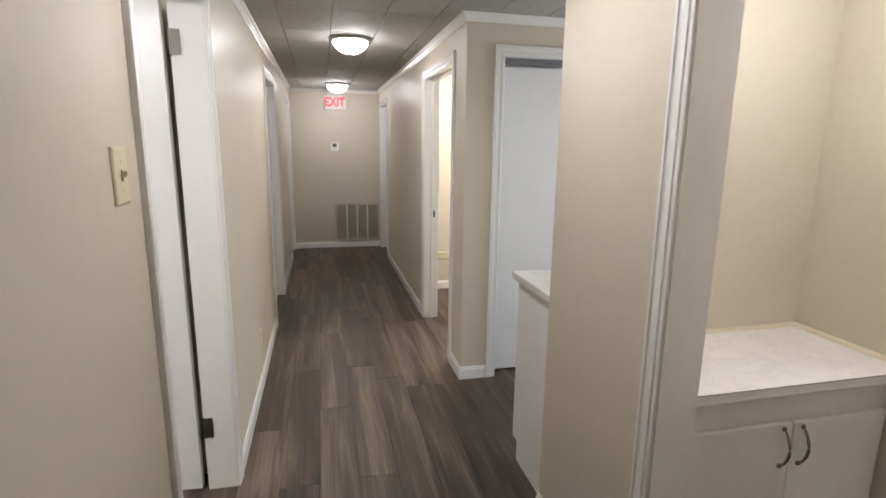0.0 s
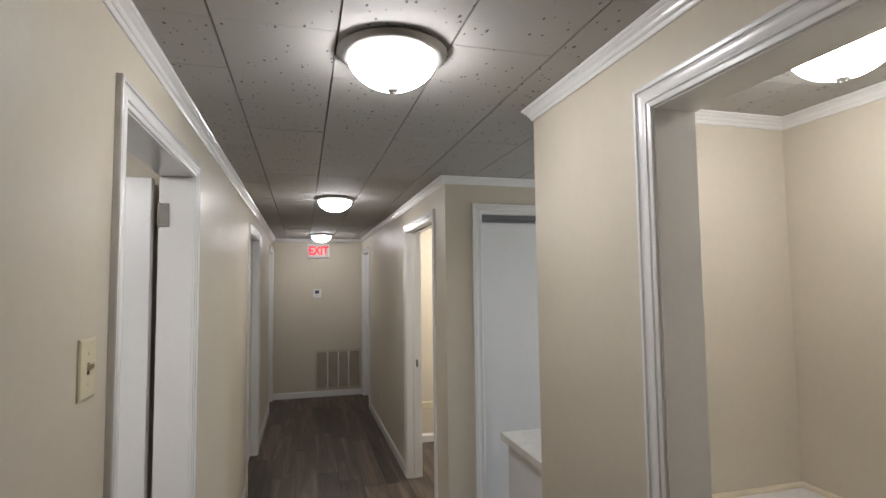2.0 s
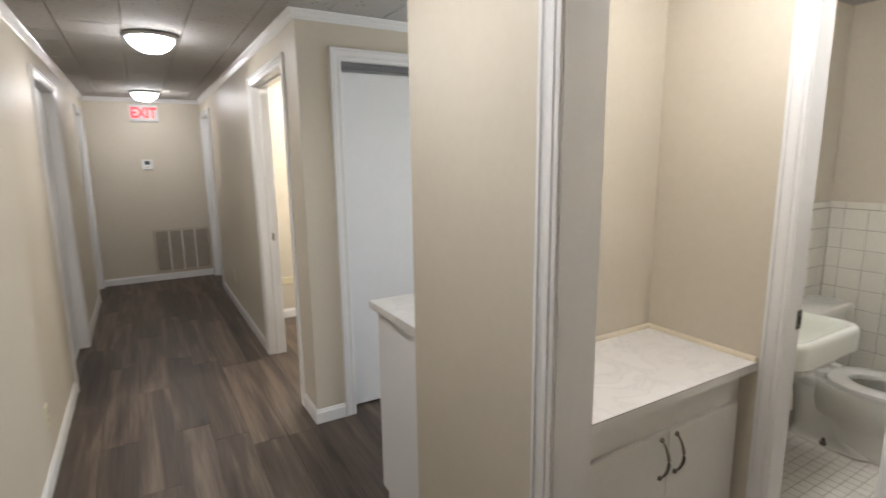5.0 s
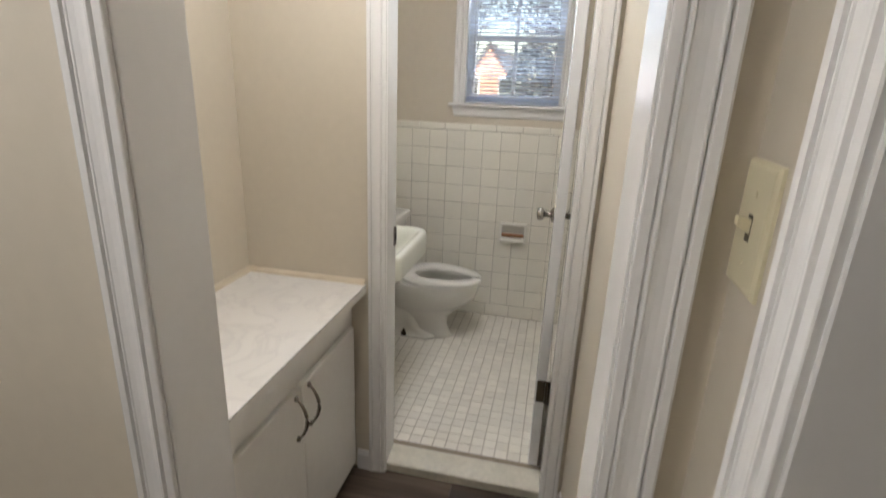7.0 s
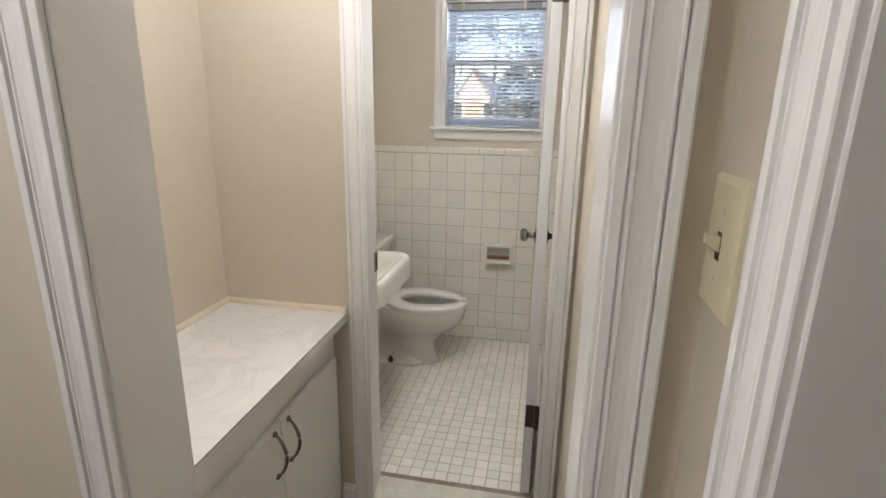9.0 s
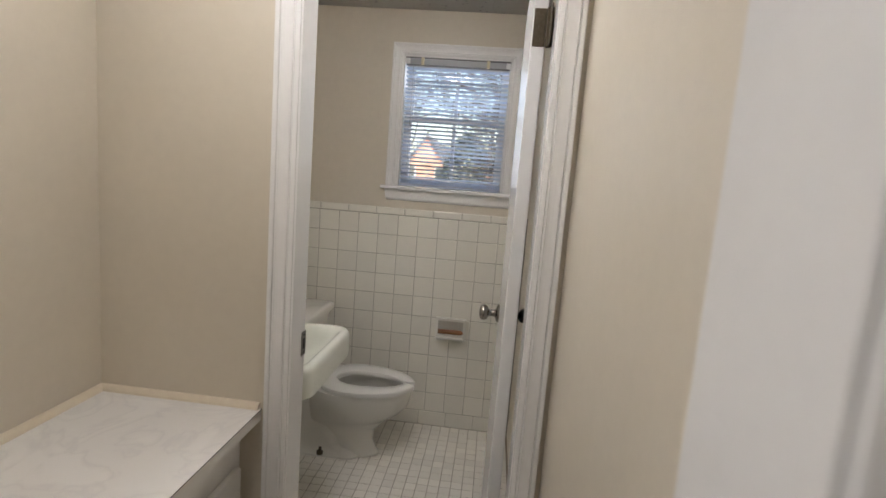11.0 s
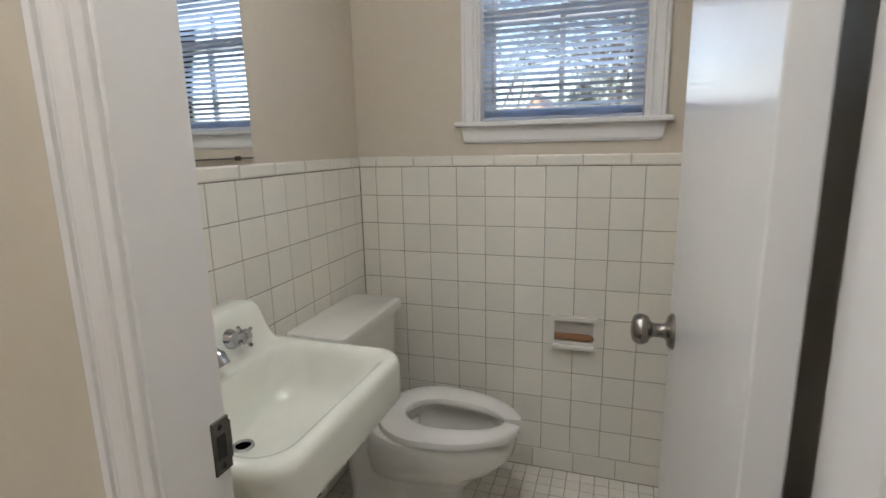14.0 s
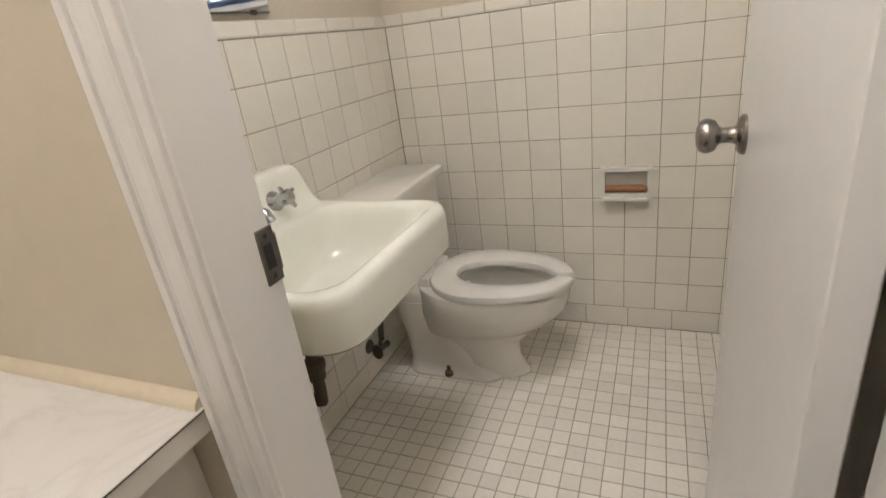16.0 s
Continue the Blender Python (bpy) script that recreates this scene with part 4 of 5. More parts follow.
rings(bm, [rrect(SX, sc + 0.07, 0.10, 0.09, 0.06, 0.600), rrect(SX, sc + 0.05, 0.16, 0.15, 0.08, 0.622), rrect(SX, sc + 0.03, 0.205, 0.20, 0.08, 0.655), rrect(SX, sc + 0.004, 0.246, sh - 0.006, 0.07, 0.690),
           rrect(SX, sc, 0.257, sh, 0.07, 0.702), rrect(SX, sc, 0.260, sh, 0.07, 0.730), rrect(SX, sc, 0.2597, sh, 0.07, 0.774), rrect(SX, sc, 0.2585, sh - 0.0015, 0.069, 0.785), rrect(SX, sc, 0.2555, sh - 0.0045, 0.067, 0.794), rrect(SX, sc, 0.250, sh - 0.010, 0.064, 0.800), rrect(SX, sc, 0.242, sh - 0.018, 0.060, 0.8025),
           *bowl], True, True, True)
part("basin", bm, ENAMEL, sink, "", True)
# raised ledge with sloped shoulders
bm = bmesh.new()
sec = []
prof = [(0.0, 0.0), (0.0, 0.102), (0.004, 0.110), (0.012, 0.113), (0.058, 0.113), (0.068, 0.110), (0.076, 0.102), (0.082, 0.086), (0.088, 0.064), (0.096, 0.041), (0.107, 0.021), (0.122, 0.008), (0.138, 0.002), (0.150, 0.0)]
for u, k in ((-0.258, 0.02), (-0.252, 0.12), (-0.246, 0.35), (-0.238, 0.68), (-0.230, 0.88), (-0.218, 0.98), (-0.20, 1), (0.200, 1), (0.213, 0.985), (0.221, 0.93), (0.227, 0.82), (0.232, 0.66), (0.237, 0.48), (0.242, 0.31), (0.248, 0.17), (0.254, 0.07), (0.260, 0.015)):
    sec.append([(SX + u, SB - d, 0.796 + h * k) for d, h in prof])
rings(bm, sec, True, True, True)
part("back_ledge", bm, ENAMEL, sink, "", True)
dx, dy = SX - 0.03, 1.652
bm = lathe(bmesh.new(), [(0.024, 0.0), (0.022, 0.004), (0.016, 0.003), (0.014, -0.002)], Matrix.Translation((dx, dy, 0.6665)), 28, False, False)
part("drain_ring", bm, CHROME, sink, "worn chrome drain ring", True)
# near-black disc painted for the shade inside the drain
bm = lathe(bmesh.new(), [(0.001, 0.0), (0.0155, 0.0)], Matrix.Translation((dx, dy, 0.6675)), 24)
part("drain_hole", bm, DARK, sink)
for x in (SX - 0.125, SX + 0.095):
    bm = bmesh.new()
    m = Matrix.Translation((x, SB - 0.085, 0.846)) @ pose(0, 0, 0, 74, 0, 0) @ Matrix.Scale(1.2, 4)
    lathe(bm, [(0.001, 0), (0.021, 0), (0.022, 0.005), (0.018, 0.012), (0.012, 0.018), (0.011, 0.030), (0.015, 0.034), (0.015, 0.046), (0.010, 0.050), (0.001, 0.051)], m, 20)
    for q in range(4):
        a = q * math.pi / 2 + 0.4
        tube(bm, [m @ Vector((0.008 * math.cos(a), 0.008 * math.sin(a), 0.040)), m @ Vector((0.019 * math.cos(a), 0.019 * math.sin(a), 0.040)), m @ Vector((0.025 * math.cos(a), 0.025 * math.sin(a), 0.041))], [0.005, 0.0055, 0.0045], 8)
    part("tap_handle", bm, CHROME, sink, "chrome four-arm tap handle", True)
bm = tube(bmesh.new(), [(SX + 0.0, SB - 0.070, 0.856), (SX + 0.0, SB - 0.112, 0.858), (SX + 0.0, SB - 0.142, 0.850), (SX + 0.0, SB - 0.154, 0.832)], [0.021, 0.017, 0.015, 0.0135], 16)
part("spout", bm, CHROME, sink, "short chrome spout", True)
bm = tube(bmesh.new(), [(2.675, SB - 0.11, 0.60), (2.675, SB - 0.11, 0.34), (2.675, SB - 0.105, 0.30), (2.675, SB - 0.06, 0.29), (2.675, SB, 0.33)], [0.016, 0.016, 0.020, 0.020, 0.016], 14)
lathe(bm, [(0.022, -0.03), (0.024, -0.02), (0.024, -0.004), (0.028, 0.0), (0.030, 0.010), (0.030, 0.022), (0.026, 0.028), (0.020, 0.034)], Matrix.Translation((2.675, SB - 0.11, 0.40)), 20)
part("drain_trap", bm, BRONZE, sink, "tarnished brass drain trap", True)

# supply valve by the toilet
VX, VZ = 3.085, 0.185
ob = thing("stop_valve", "tarnished shut-off valve with two bent supply tubes", "valve", (VX, YN - 0.008, VZ))
bm = tube(bmesh.new(), [(VX, YN - 0.008, VZ), (VX, YN - 0.062, VZ)], 0.009, 10)
lathe(bm, [(0.001, 0), (0.026, 0), (0.022, 0.006), (0.001, 0.008)], Matrix.Translation((VX, YN - 0.0085, VZ)) @ pose(0, 0, 0, 90, 0, 0), 18)
tube(bm, [(VX - 0.028, YN - 0.058, VZ + 0.004), (VX, YN - 0.058, VZ), (VX + 0.034, YN - 0.060, VZ - 0.006)], [0.010, 0.012, 0.008], 10)
tube(bm, [(VX, YN - 0.058, VZ), (VX, YN - 0.058, VZ + 0.026)], [0.011, 0.009], 10)
lathe(bm, [(0.001, 0), (0.011, 0.002), (0.012, 0.008), (0.010, 0.016), (0.001, 0.018)], Matrix.Translation((VX + 0.028, YN - 0.060, VZ - 0.005)) @ pose(0, 0, 0, 0, 90, 0), 12)
part("valve_body", bm, STEEL, ob, "dull metal valve body", True)
bm = lathe(bmesh.new(), [(0.001, 0), (0.021, 0.001), (0.025, 0.006), (0.024, 0.012), (0.012, 0.016), (0.001, 0.017)], Matrix.Translation((VX - 0.022, YN - 0.060, VZ + 0.004)) @ pose(0, 0, 0, 0, -90, 0) @ Matrix.Diagonal((1.15, 0.8, 1, 1)), 18)
part("valve_handle", bm, BRONZE, ob, "oval tarnished handle", True)
for dx, up in ((0.0, 0.19), (0.020, 0.17)):
    bm = tube(bmesh.new(), [(VX + dx, YN - 0.058, VZ + 0.02), (VX + dx + 0.002, YN - 0.060, VZ + 0.06), (VX + dx * 0.4 + 0.02, YN - 0.066, VZ + 0.12), (VX + 0.05, YN - 0.075, VZ + up)], 0.0055, 8)
    part("supply_tube", bm, STEEL, ob, "bent dull metal tube", True)

# ---------------------------------------------------------------- toilet
TX = 3.228
TB = 0.030                      # datum of the toilet's heights
toilet = thing("toilet", "white two-piece toilet with open-front plastic seat", "toilet", (TX, 1.5, BZ))


def egg(cx, yf, yb, hw, z, n=48, wide=0.60):
    """Oval loop from front yf to back yb, widest towards the back."""
    pts = []
    ym = yf + (yb - yf) * wide
    for i in range(n):
        a = 2 * math.pi * i / n - math.pi / 2
        s, c = math.sin(a), math.cos(a)
        y = ym + (s * (ym - yf) if s < 0 else s * (yb - ym))
        pts.append((cx + hw * c, y, z))
    return pts


bm = bmesh.new()
rings(bm, [egg(TX, 1.322, 1.735, 0.082, BZ), egg(TX, 1.320, 1.735, 0.085, BZ + 0.010), egg(TX, 1.336, 1.730, 0.078, BZ + 0.03), egg(TX, 1.354, 1.725, 0.073, TB + 0.10), egg(TX, 1.350, 1.72, 0.080, TB + 0.150),
           egg(TX, 1.325, 1.72, 0.098, TB + 0.190), egg(TX, 1.278, 1.715, 0.126, TB + 0.220), egg(TX, 1.228, 1.70, 0.152, TB + 0.255), egg(TX, 1.190, 1.695, 0.174, TB + 0.30), egg(TX, 1.180, 1.69, 0.178, TB + 0.345), egg(TX, 1.177, 1.685, 0.180, TB + 0.372), egg(TX, 1.182, 1.68, 0.177, TB + 0.380),
           egg(TX, 1.228, 1.56, 0.122, TB + 0.381), egg(TX, 1.232, 1.55, 0.116, TB + 0.374), egg(TX, 1.232, 1.55, 0.116, TB + 0.352), egg(TX, 1.220, 1.565, 0.132, TB + 0.345), egg(TX, 1.235, 1.56, 0.126, TB + 0.30), egg(TX, 1.28, 1.54, 0.098, TB + 0.235), egg(TX, 1.33, 1.51, 0.062, TB + 0.17), egg(TX, 1.37, 1.48, 0.03, TB + 0.13)], True, True, True)
part("bowl", bm, PORC, toilet, "", True)
bm = bmesh.new()
rings(bm, [rrect(TX, 1.578, 0.098, 0.180, 0.075, BZ), rrect(TX, 1.578, 0.100, 0.182, 0.075, BZ + 0.012), rrect(TX, 1.584, 0.092, 0.174, 0.07, BZ + 0.022), rrect(TX, 1.615, 0.086, 0.140, 0.07, BZ + 0.055), rrect(TX, 1.635, 0.098, 0.125, 0.08, TB + 0.16), rrect(TX, 1.640, 0.115, 0.125, 0.08, TB + 0.26), rrect(TX, 1.650, 0.118, 0.12, 0.07, TB + 0.33)], True, True, True)
part("trapway", bm, PORC, toilet, "", True)
bm = lathe(bmesh.new(), [(0.001, 0.0), (0.092, 0.0)], Matrix.Translation((TX, 1.418, TB + 0.19)) @ Matrix.Diagonal((0.74, 1.10, 1, 1)), 28)
part("water", bm, mat("still_water", (0.16, 0.16, 0.15), 0.02), toilet)
bm = box(bmesh.new(), TX - 0.115, TX + 0.115, 1.56, 1.80, TB + 0.30, TB + 0.375, 0.02, 3)
part("tank_shelf", bm, PORC, toilet, "", True)
bm = bmesh.new()
rings(bm, [rrect(TX + 0.012, 1.762, 0.186, 0.078, 0.03, TB + 0.372), rrect(TX + 0.012, 1.760, 0.195, 0.085, 0.03, TB + 0.40), rrect(TX + 0.012, 1.758, 0.206, 0.092, 0.03, TB + 0.672)], True, True, True)
part("tank", bm, PORC, toilet, "", True)
bm = bmesh.new()
rings(bm, [rrect(TX + 0.014, 1.755, 0.212, 0.094, 0.028, TB + 0.672), rrect(TX + 0.014, 1.753, 0.222, 0.104, 0.026, TB + 0.676), rrect(TX + 0.014, 1.753, 0.223, 0.105, 0.026, TB + 0.698), rrect(TX + 0.014, 1.753, 0.220, 0.102, 0.025, TB + 0.706),
           rrect(TX + 0.014, 1.753, 0.212, 0.094, 0.025, TB + 0.7095)], True, True, True)
part("tank_lid", bm, PORC, toilet, "", True)
# open-front seat: a horseshoe ring with rounded edges
bm = bmesh.new()
sections = []
n = 60
gap = 0.040
for i in range(n + 1):
    a = -math.pi / 2 + gap * 2.4 + (2 * math.pi - gap * 4.8) * i / n
    s, c = math.sin(a), math.cos(a)
    ym, yf, yb = 1.455, 1.165, 1.635
    oy = ym + (s * (ym - yf) if s < 0 else s * (yb - ym))
    ox = TX + 0.182 * c
    ym2, yf2, yb2 = 1.425, 1.222, 1.545
    iy = ym2 + (s * (ym2 - yf2) if s < 0 else s * (yb2 - ym2))
    ix = TX + 0.088 * c
    loop = []
    for w, h in ((0, 0.0), (0.0, 0.012), (0.03, 0.019), (0.12, 0.0235), (0.5, 0.0245), (0.88, 0.0235), (0.97, 0.019), (1.0, 0.012), (1.0, 0.0)):
        loop.append((ix + (ox - ix) * w, iy + (oy - iy) * w, TB + 0.383 + h))
    sections.append(loop)
rings(bm, sections, True, True, True)
part("seat", bm, SEATM, toilet, "white plastic open-front seat", True)
for x in (TX - 0.07, TX + 0.07):
    part("seat_hinge", box(bmesh.new(), x - 0.025, x + 0.025, 1.615, 1.655, TB + 0.378, TB + 0.412, 0.006, 2), SEATM, toilet)
for x in (TX - 0.092, TX + 0.092):
    bm = lathe(bmesh.new(), [(0.016, -0.012), (0.016, 0.003), (0.012, 0.006), (0.007, 0.008), (0.007, 0.022), (0.001, 0.023)], Matrix.Translation((x, 1.588, BZ + 0.026)), 14)
    part("floor_bolt", bm, BRONZE, toilet, "rusty floor bolt", True)
bm = tube(bmesh.new(), [(TX - 0.15, 1.665, TB + 0.60), (TX - 0.15, 1.645, TB + 0.60), (TX - 0.10, 1.643, TB + 0.592)], 0.006, 8)
part("flush_lever", bm, CHROME, toilet, "", True)

# ---------------------------------------------------------------- bathroom fixtures
TF = XW - 0.008
ob = thing("toilet_paper_holder", "white ceramic recessed paper holder with wooden roller", "paper holder", (TF, 1.036, 0.61))
hy0, hy1, hz0, hz1 = 0.957, 1.120, 0.560, 0.680
bm = grid_wall(bmesh.new(), [hy0, hy1], [hz0, hz1], [(hy0 + 0.014, hy1 - 0.014, hz0 + 0.032, hz1 - 0.013)], lambda u, d, z: (TF - 0.026 + 0.028 * d, u, z))
bmesh.ops.bevel(bm, geom=[e for e in bm.edges if e.is_boundary or e.calc_face_angle(0) > 0.5], offset=0.003, segments=2, affect='EDGES')
part("frame", bm, PORC, ob, "", True)
# recess back painted darker than the frame, its shade held in the colour
part("recess", box(bmesh.new(), TF - 0.0005, TF + 0.001, hy0 + 0.011, hy1 - 0.011, hz0 + 0.028, hz1 - 0.010), mat("ceramic_with_painted_shade", (0.55, 0.53, 0.48), 0.25), ob)
part("lip", box(bmesh.new(), TF - 0.044, TF - 0.024, hy0 + 0.010, hy1 - 0.010, hz0 + 0.006, hz0 + 0.024, 0.006, 3), PORC, ob, "", True)
bm = tube(bmesh.new(), [(TF - 0.019, hy0 + 0.012, hz0 + 0.047), (TF - 0.019, hy0 + 0.022, hz0 + 0.047), (TF - 0.019, hy0 + 0.024, hz0 + 0.047), (TF - 0.019, hy1 - 0.016, hz0 + 0.047)], [0.008, 0.008, 0.0125, 0.0125], 16)
part("roller", bm, WOODR, ob, "brown wooden roller", True)

ob = thing("mirror", "frameless mirror on the wall over the sink", "mirror", (2.66, YN, 1.5))
part("cabinet_edge", box(bmesh.new(), 2.36, 2.960, YN - 0.012, YN, 1.262, 1.90), BLINDH, ob, "thin dark metal mirror channel")
part("glass_sheet", box(bmesh.new(), 2.364, 2.956, YN - 0.0155, YN - 0.0125, 1.266, 1.896), MIRROR, ob, "silvered mirror glass")
part("mirror_clip", box(bmesh.new(), 2.885, 2.905, YN - 0.019, YN - 0.011, 1.258, 1.270, 0.002, 1), BRONZE, ob, "small dark mirror clip")
ob = thing("towel_bar", "white ceramic wall hook beside the mirror", "towel bar", (2.687, YN - 0.008, 1.11))
bm = lathe(bmesh.new(), [(0.001, 0), (0.018, 0), (0.016, 0.006), (0.010, 0.012), (0.010, 0.028), (0.013, 0.034), (0.001, 0.037)], Matrix.Translation((2.687, YN - 0.008, 1.11)) @ pose(0, 0, 0, 90, 0, 0), 20)
part("post", bm, PORC, ob, "", True)

# threshold
bm = rings(bmesh.new(), [[(x, y, z) for x, z in ((XB0 + 0.006, 0.0), (XB0 + 0.006, 0.031), (XB0 + 0.009, 0.036), (XB0 + 0.015, 0.0385), (XB1 - 0.012, BZ + 0.001), (XB1 + 0.004, BZ + 0.002), (XB1 + 0.004, 0.0))]
                          for y in (BD[0] + 0.018, BD[1] - 0.018)], True, True, True)
structure("threshold", bm, MARBLE, "worn cream marble threshold of the bathroom", "threshold")
for f in bpy.data.objects["threshold"].data.polygons:
    f.use_smooth = False

# ---------------------------------------------------------------- outside
bm = bmesh.new()
box(bm, XW + 0.18, 900, -900, 900, -0.9, -0.55)
structure("ground", bm, GRASS, "winter lawn outside the windows", "ground")


def house(x, y, w, d, h, ridge, label):
    ob = thing("house", label, "house", (x, y, -0.55))
    bm = bmesh.new()
    pts = [(y - w / 2, -0.55), (y + w / 2, -0.55), (y + w / 2, h), (y, ridge), (y - w / 2, h)]
    rings(bm, [[(xx, a, b) for a, b in pts] for xx in (x, x + d)], True, True, True)
    part("wall", bm, BRICK, ob)
    bm = bmesh.new()
    for s in (-1, 1):
        rings(bm, [[(xx, y, ridge + 0.02), (xx, y, ridge + 0.13), (xx, y + s * (w / 2 + 0.2), h - 0.13), (xx, y + s * (w / 2 + 0.2), h - 0.24)] for xx in (x - 0.08, x + d + 0.2)], True, True, True)
    part("roof", bm, ROOF, ob)
    for a in (-0.14, 0.14):
        wn_ = part("window", box(bmesh.new(), x - 0.06, x + 0.02, y + a * w - 0.28, y + a * w + 0.28, 0.75, 1.75, 0.02, 1), WHITE, ob)
        part("pane", box(bmesh.new(), x - 0.075, x - 0.062, y + a * w - 0.23, y + a * w + 0.23, 0.8, 1.7), LCD, wn_)
    return ob


house(18.0, 3.25, 4.2, 9.0, -0.25, 2.65, "orange brick house gable across the lawn")
house(31.0, -1.2, 6.0, 9.0, 2.2, 3.7, "far orange brick house with a grey roof")


def tree(x, y, h, seed, label, leaves=False):
    rng = random.Random(seed)
    ob = thing("tree", label, "tree", (x, y, -0.55))
    bm = bmesh.new()
    tips = []

    def grow(p, d, length, r, depth):
        pts, rad = [p], [r]
        q, dd = p.copy(), d.copy()
        for k in range(4):
            dd = (dd + Vector((rng.uniform(-.22, .22), rng.uniform(-.22, .22), rng.uniform(-.10, .16)))).normalized()
            q = q + dd * length / 4
            pts.append(q.copy())
            rad.append(r * (1 - 0.12 * (k + 1)))
        tube(bm, pts, rad, 6 if depth < 2 else 4)
        if depth < 6:
            for c in range(3 if depth < 5 else 2):
                k = rng.choice((2, 3, 4))
                nd = (dd + Vector((rng.uniform(-1, 1), rng.uniform(-1, 1), rng.uniform(-.35, .55)))).normalized()
                grow(pts[k], nd, length * rng.uniform(.58, .8), max(rad[k] * .68, 0.009), depth + 1)
        else:
            tips.append(q)
    grow(Vector((x, y, -0.55)), Vector((0, 0, 1)), h * 0.30, h * 0.0085, 0)
    part("trunk", bm, BARK, ob)
    if leaves:
        bm = bmesh.new()
        for t in range(3200):
            a, e = rng.uniform(0, 6.28), rng.uniform(0, 1)
            rr = h * 0.36 * (1 - e) ** 0.5 * rng.uniform(.5, 1.05)
            c = Vector((x + rr * math.cos(a), y + rr * math.sin(a), -0.4 + e * h * 0.85))
            s = rng.uniform(.06, .16)
            v = [bm.verts.new(c + Vector((rng.uniform(-s, s), rng.uniform(-s, s), rng.uniform(-s, s)))) for _ in range(3)]
            bm.faces.new(v)
        part("crown", bm, LEAF, ob, "dense dark evergreen foliage")
    return ob


tree(13.0, 2.9, 8.0, 3, "bare winter tree with spreading branches")
tree(14.0, 0.9, 9.0, 8, "bare tree with fine twigs beside the house")
tree(16.0, -1.6, 9.0, 11, "bare tree farther down the lawn")
tree(9.5, 1.55, 7.5, 31, "slender bare tree close to the house wall")
tree(10.5, 0.1, 7.0, 35, "slender bare tree on the lawn")
tree(11.0, 3.1, 7.5, 37, "bare tree with tangled twigs on the lawn")
tree(22.0, 6.4, 9.5, 14, "bare tree behind the brick house")
tree(16.0, 1.75, 3.6, 21, "dark evergreen shrub on the lawn", True)
tree(17.5, 0.4, 3.0, 22, "low dark evergreen shrub beside the lawn", True)

# ---------------------------------------------------------------- floor planks and tiles
bm = box(bmesh.new(), -2.72, XW + 0.18, YS - 0.12, YE + 0.12, -0.12, -0.004)
floor = structure("floor", bm, SUBFLOOR, "dark grey-brown vinyl plank floor through hall and vestibule", "floor")
PW, PL = 0.178, 1.22


def plank_mesh(w, l):
    bm = bmesh.new()
    c = 0.0012
    lo = [bm.verts.new((a, b, -0.005)) for a, b in ((-w / 2, -l / 2), (w / 2, -l / 2), (w / 2, l / 2), (-w / 2, l / 2))]
    mi = [bm.verts.new((a, b, -c)) for a, b in ((-w / 2, -l / 2), (w / 2, -l / 2), (w / 2, l / 2), (-w / 2, l / 2))]
    hi = [bm.verts.new((a, b, 0)) for a, b in ((-w / 2 + c, -l / 2 + c), (w / 2 - c, -l / 2 + c), (w / 2 - c, l / 2 - c), (-w / 2 + c, l / 2 - c))]
    bm.faces.new(hi)
    for p, q in ((lo, mi), (mi, hi)):
        for k in range(4):
            bm.faces.new((p[k], p[(k + 1) % 4], q[(k + 1) % 4], q[k]))
    me = bpy.data.meshes.new("plank")
    bm.to_mesh(me)
    bm.free()
    me.materials.append(PLANK)
    return me


rng = random.Random(5)
pm = plank_mesh(PW - 0.0008, PL - 0.0008)
cut = {}
for i in range(-5, 19):
    x = XL + 0.09 + i * PW
    if x > 3.2:
        continue
    y = YS - rng.uniform(0, PL)
    while y < YE:
        ya, yb = max(y, YS), min(y + PL, YE)
        if yb - ya > 0.02 and not (x > XB0 + 0.1 and 0.0 < (ya + yb) / 2 < YK - 0.5):
            key = round(yb - ya, 3)
            me = pm if abs(key - PL) < 0.002 else cut.setdefault(key, plank_mesh(PW - 0.0008, yb - ya - 0.0008))
            o = new("plank", me)
            o.location = (x, (ya + yb) / 2, rng.uniform(-0.0003, 0.0))
            o.parent = floor
        y += PL

# bathroom floor: 2-inch tiles
bm = box(bmesh.new(), XB1 + 0.004, XW, YV, YN, 0.0, BZ - 0.0015)
bfloor = structure("bathroom_floor", bm, GROUTF, "small square white tile floor with brown grout", "floor")


def tile_mesh(name, w, h, t, c, material):
    """A tile lying in xy with its back at z 0, cushioned edge."""
    bm = bmesh.new()
    ls = []
    for i, z in ((0, 0), (0, t - c), (c * 0.6, t - c * 0.3), (c * 1.6, t)):
        ls.append([(-w / 2 + i, -h / 2 + i, z), (w / 2 - i, -h / 2 + i, z), (w / 2 - i, h / 2 - i, z), (-w / 2 + i, h / 2 - i, z)])
    rings(bm, ls, True, False, True)
    me = bpy.data.meshes.new(name)
    bm.to_mesh(me)
    bm.free()
    me.materials.append(material)
    return me


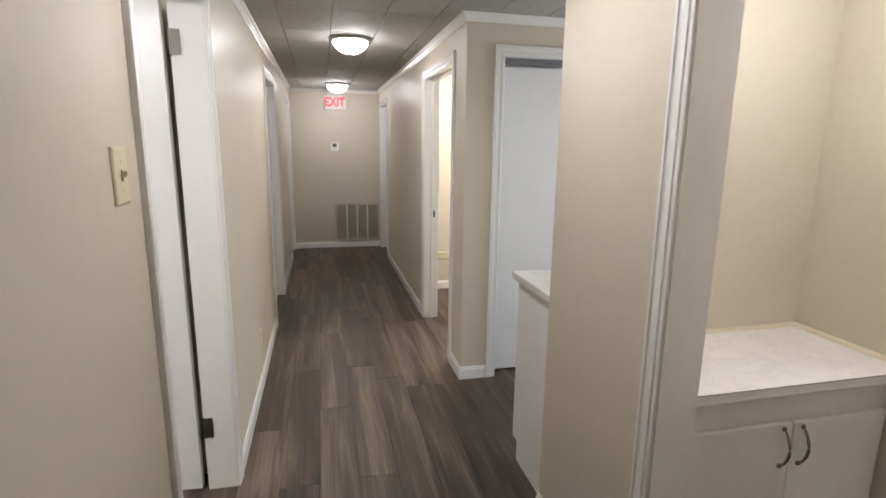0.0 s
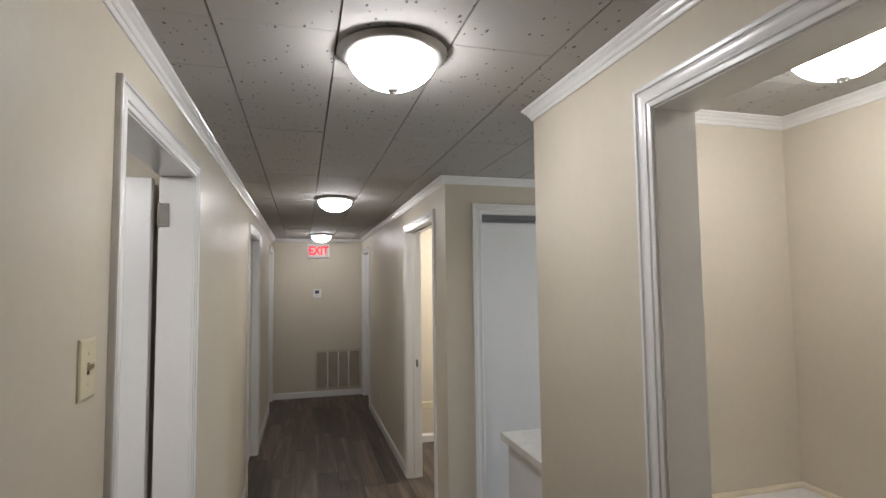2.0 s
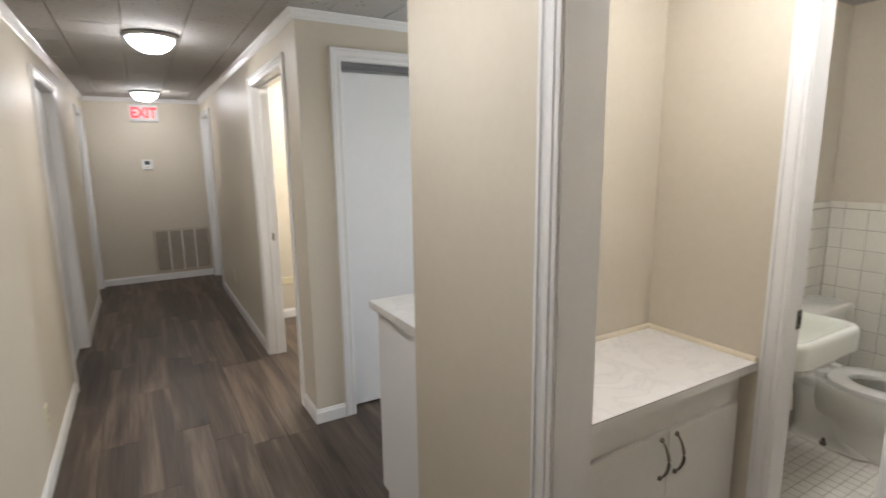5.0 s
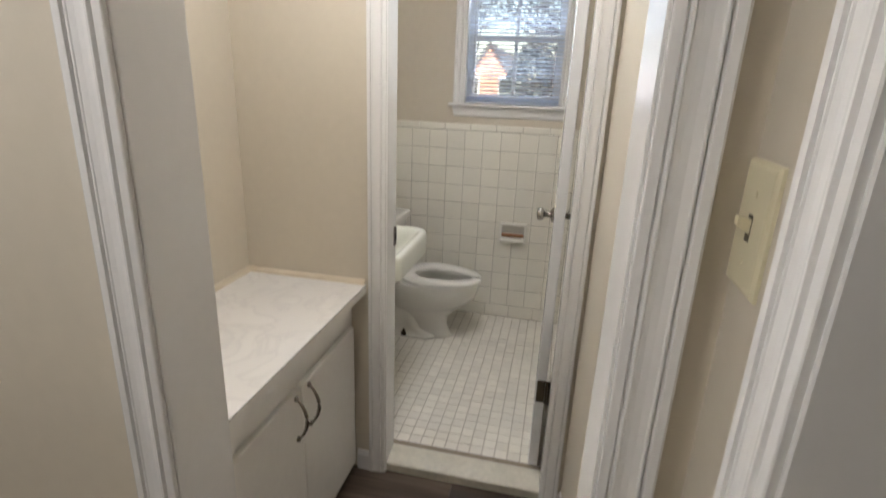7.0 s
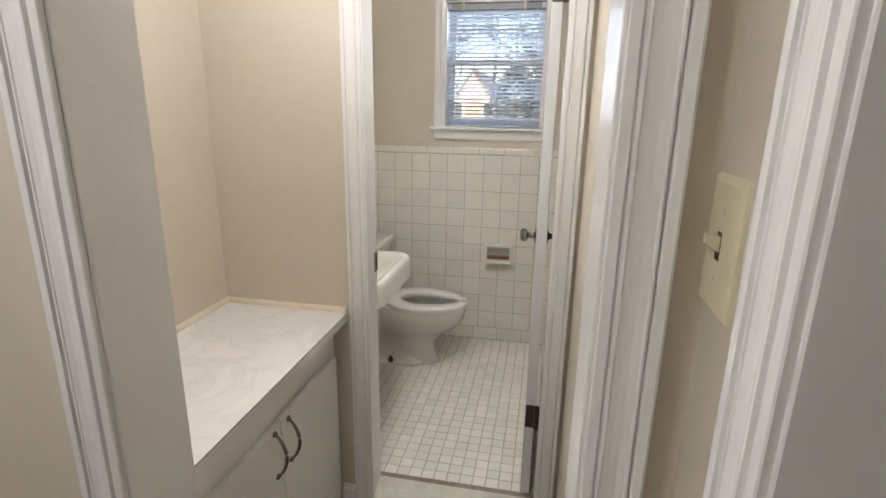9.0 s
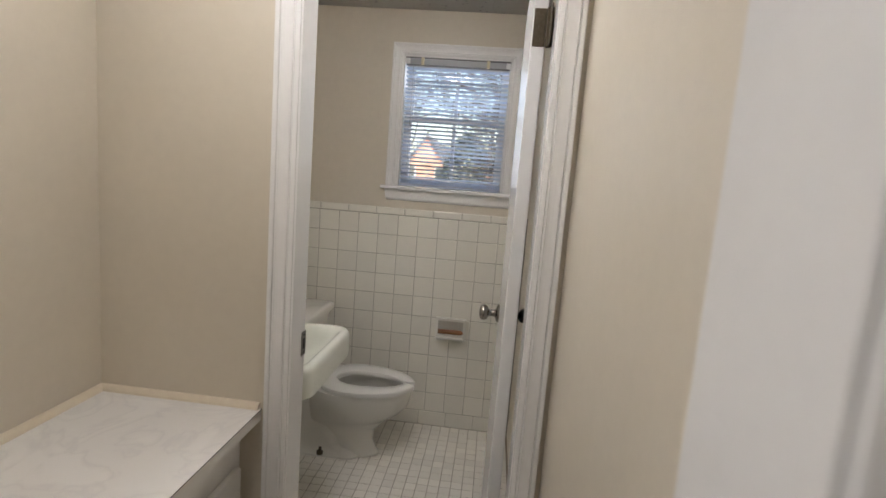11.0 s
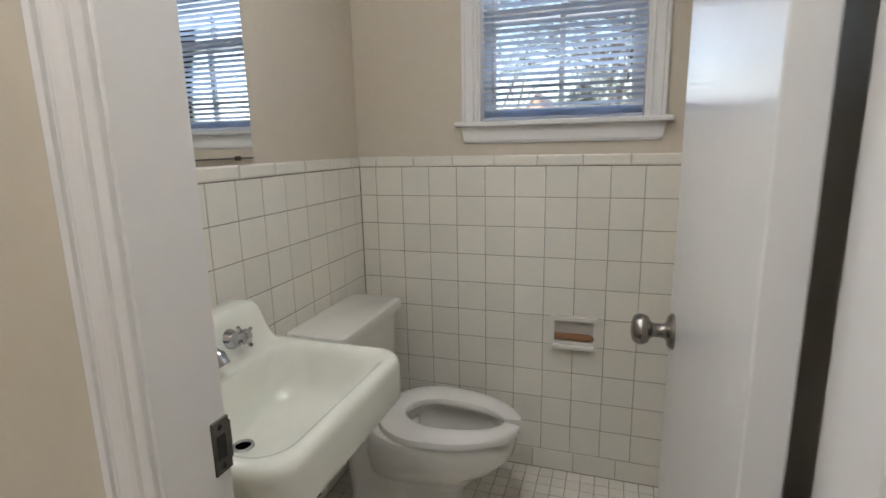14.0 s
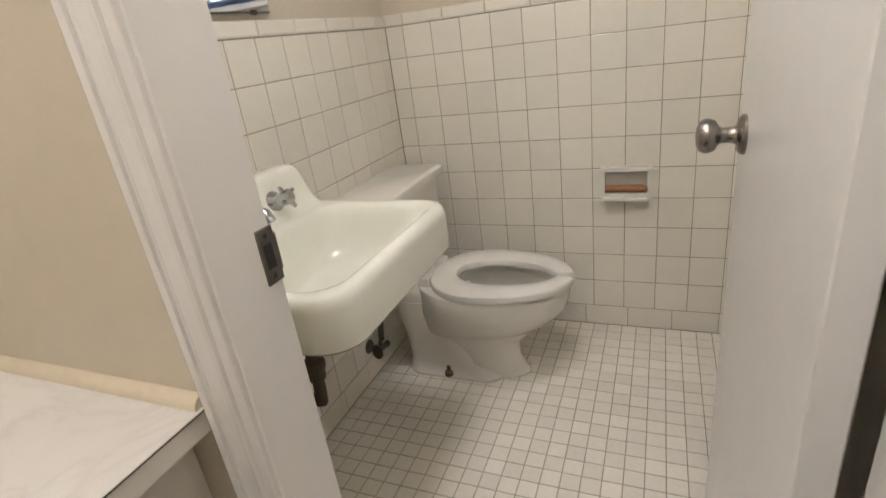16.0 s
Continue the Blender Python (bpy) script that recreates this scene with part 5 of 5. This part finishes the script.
FT = 0.0508
ftm = tile_mesh("floor_tile", FT - 0.0024, FT - 0.0024, 0.004, 0.001, TILEF)
rest_v, rest_f = [], []
src_v = [v.co.copy() for v in ftm.vertices]
src_f = [tuple(p.vertices) for p in ftm.polygons]
rng = random.Random(9)
nx, ny = int((XW - 0.008 - XB1 - 0.004) / FT), int((YN - 0.008 - YV) / FT) + 1
count = 0
for i in range(nx):
    for j in range(ny):
        x = XW - 0.0085 - FT * (i + 0.5)
        y = YN - 0.008 - FT * (j + 0.5)
        if y < YV:
            continue
        z = BZ - 0.004 + rng.uniform(-0.0003, 0.0003)
        if 0.80 < y < 1.36 and count < 300:
            o = new("tile", ftm)
            o.location = (x, y, z)
            o.rotation_euler = (rng.uniform(-.004, .004), rng.uniform(-.004, .004), rng.uniform(-.006, .006))
            o.parent = bfloor
            count += 1
        else:
            b = len(rest_v)
            rest_v += [(v.x + x, v.y + y, v.z + z) for v in src_v]
            rest_f += [tuple(k + b for k in f) for f in src_f]
me = bpy.data.meshes.new("tiles")
me.from_pydata(rest_v, [], rest_f)
me.materials.append(TILEF)
o = new("tiles", me)
o.parent = bfloor
o["kind"] = "stuff"

# wall tiles: 4 1/4 inch field, 6 inch cap and base
P = 0.1072
field = tile_mesh("wall_tile", P - 0.0017, P - 0.0017, 0.0075, 0.0018, TILEW)
H1 = 1.101
sizes = {}


def wall_tile(parent, u, z, w, h, put, t=0.0075, rough_turn=0.003):
    key = (round(w, 3), round(h, 3), t)
    me = field if (abs(w - P) < 0.001 and abs(h - P) < 0.001 and t == 0.0075) else sizes.setdefault(key, tile_mesh("wall_tile", w - 0.0017, h - 0.0017, t, 0.0018 if t < 0.009 else 0.004, TILEW))
    o = new("tile", me)
    o.matrix_basis = put(u, z) @ pose(0, 0, 0, rng.uniform(-.15, .15), rng.uniform(-.15, .15), rng.uniform(-.12, .12))
    o.parent = parent


def tile_wall(name, u0, u1, start, put, back, label, step):
    w = tagged(back, label, "tiled wall", kind="structure")
    u = start
    cols = []
    while (u - u1) * step < -0.001:
        a, b = u, u + step * P
        if (b - u1) * step > 0:
            b = u1
        cols.append((min(a, b), max(a, b)))
        u = u + step * P
    if abs(start - u0) > 0.01:
        cols.insert(0, (min(u0, start), max(u0, start)))
    for a, b in cols:
        if b - a < 0.012:
            continue
        for k in range(0, 10):
            wall_tile(w, (a + b) / 2, H1 - (k - 0.5) * P, b - a, P, put)
    L = 0.1524
    u = u0 + step * 0.07
    marks = [u0]
    while (u - u1) * step < 0:
        marks.append(u)
        u += step * L
    marks.append(u1)
    for a, b in zip(marks, marks[1:]):
        if abs(a - b) > 0.012:
            wall_tile(w, (a + b) / 2, H1 + P + 0.0205, abs(b - a), 0.039, put, 0.0115)
            wall_tile(w, (a + b) / 2 + 0.0, (H1 - 9 * P + BZ) / 2, abs(b - a), H1 - 9 * P - BZ, put, 0.0085)


back1 = part("wall_tiling_east", box(bmesh.new(), XW - 0.0062, XW - 0.0002, YV, YN, BZ, H1 + P + 0.037), GROUT)
tile_wall("east", YN - 0.008, YV + 0.008, 1.793, lambda u, z: Matrix.Translation((XW - 0.0004, u, z)) @ pose(0, 0, 0, 0, -90, 0) @ pose(0, 0, 0, 0, 0, 90), back1, "white square wall tiles with grey joints under the window", -1)
back2 = part("wall_tiling_north", box(bmesh.new(), XB1 + 0.002, XW - 0.008, YN - 0.0062, YN - 0.0002, BZ, H1 + P + 0.037), GROUT)
tile_wall("north", XW - 0.008, XB1 + 0.004, XW - 0.0605, lambda u, z: Matrix.Translation((u, YN - 0.0004, z)) @ pose(0, 0, 0, 90, 0, 0), back2, "white square wall tiles with grey joints behind the sink", -1)
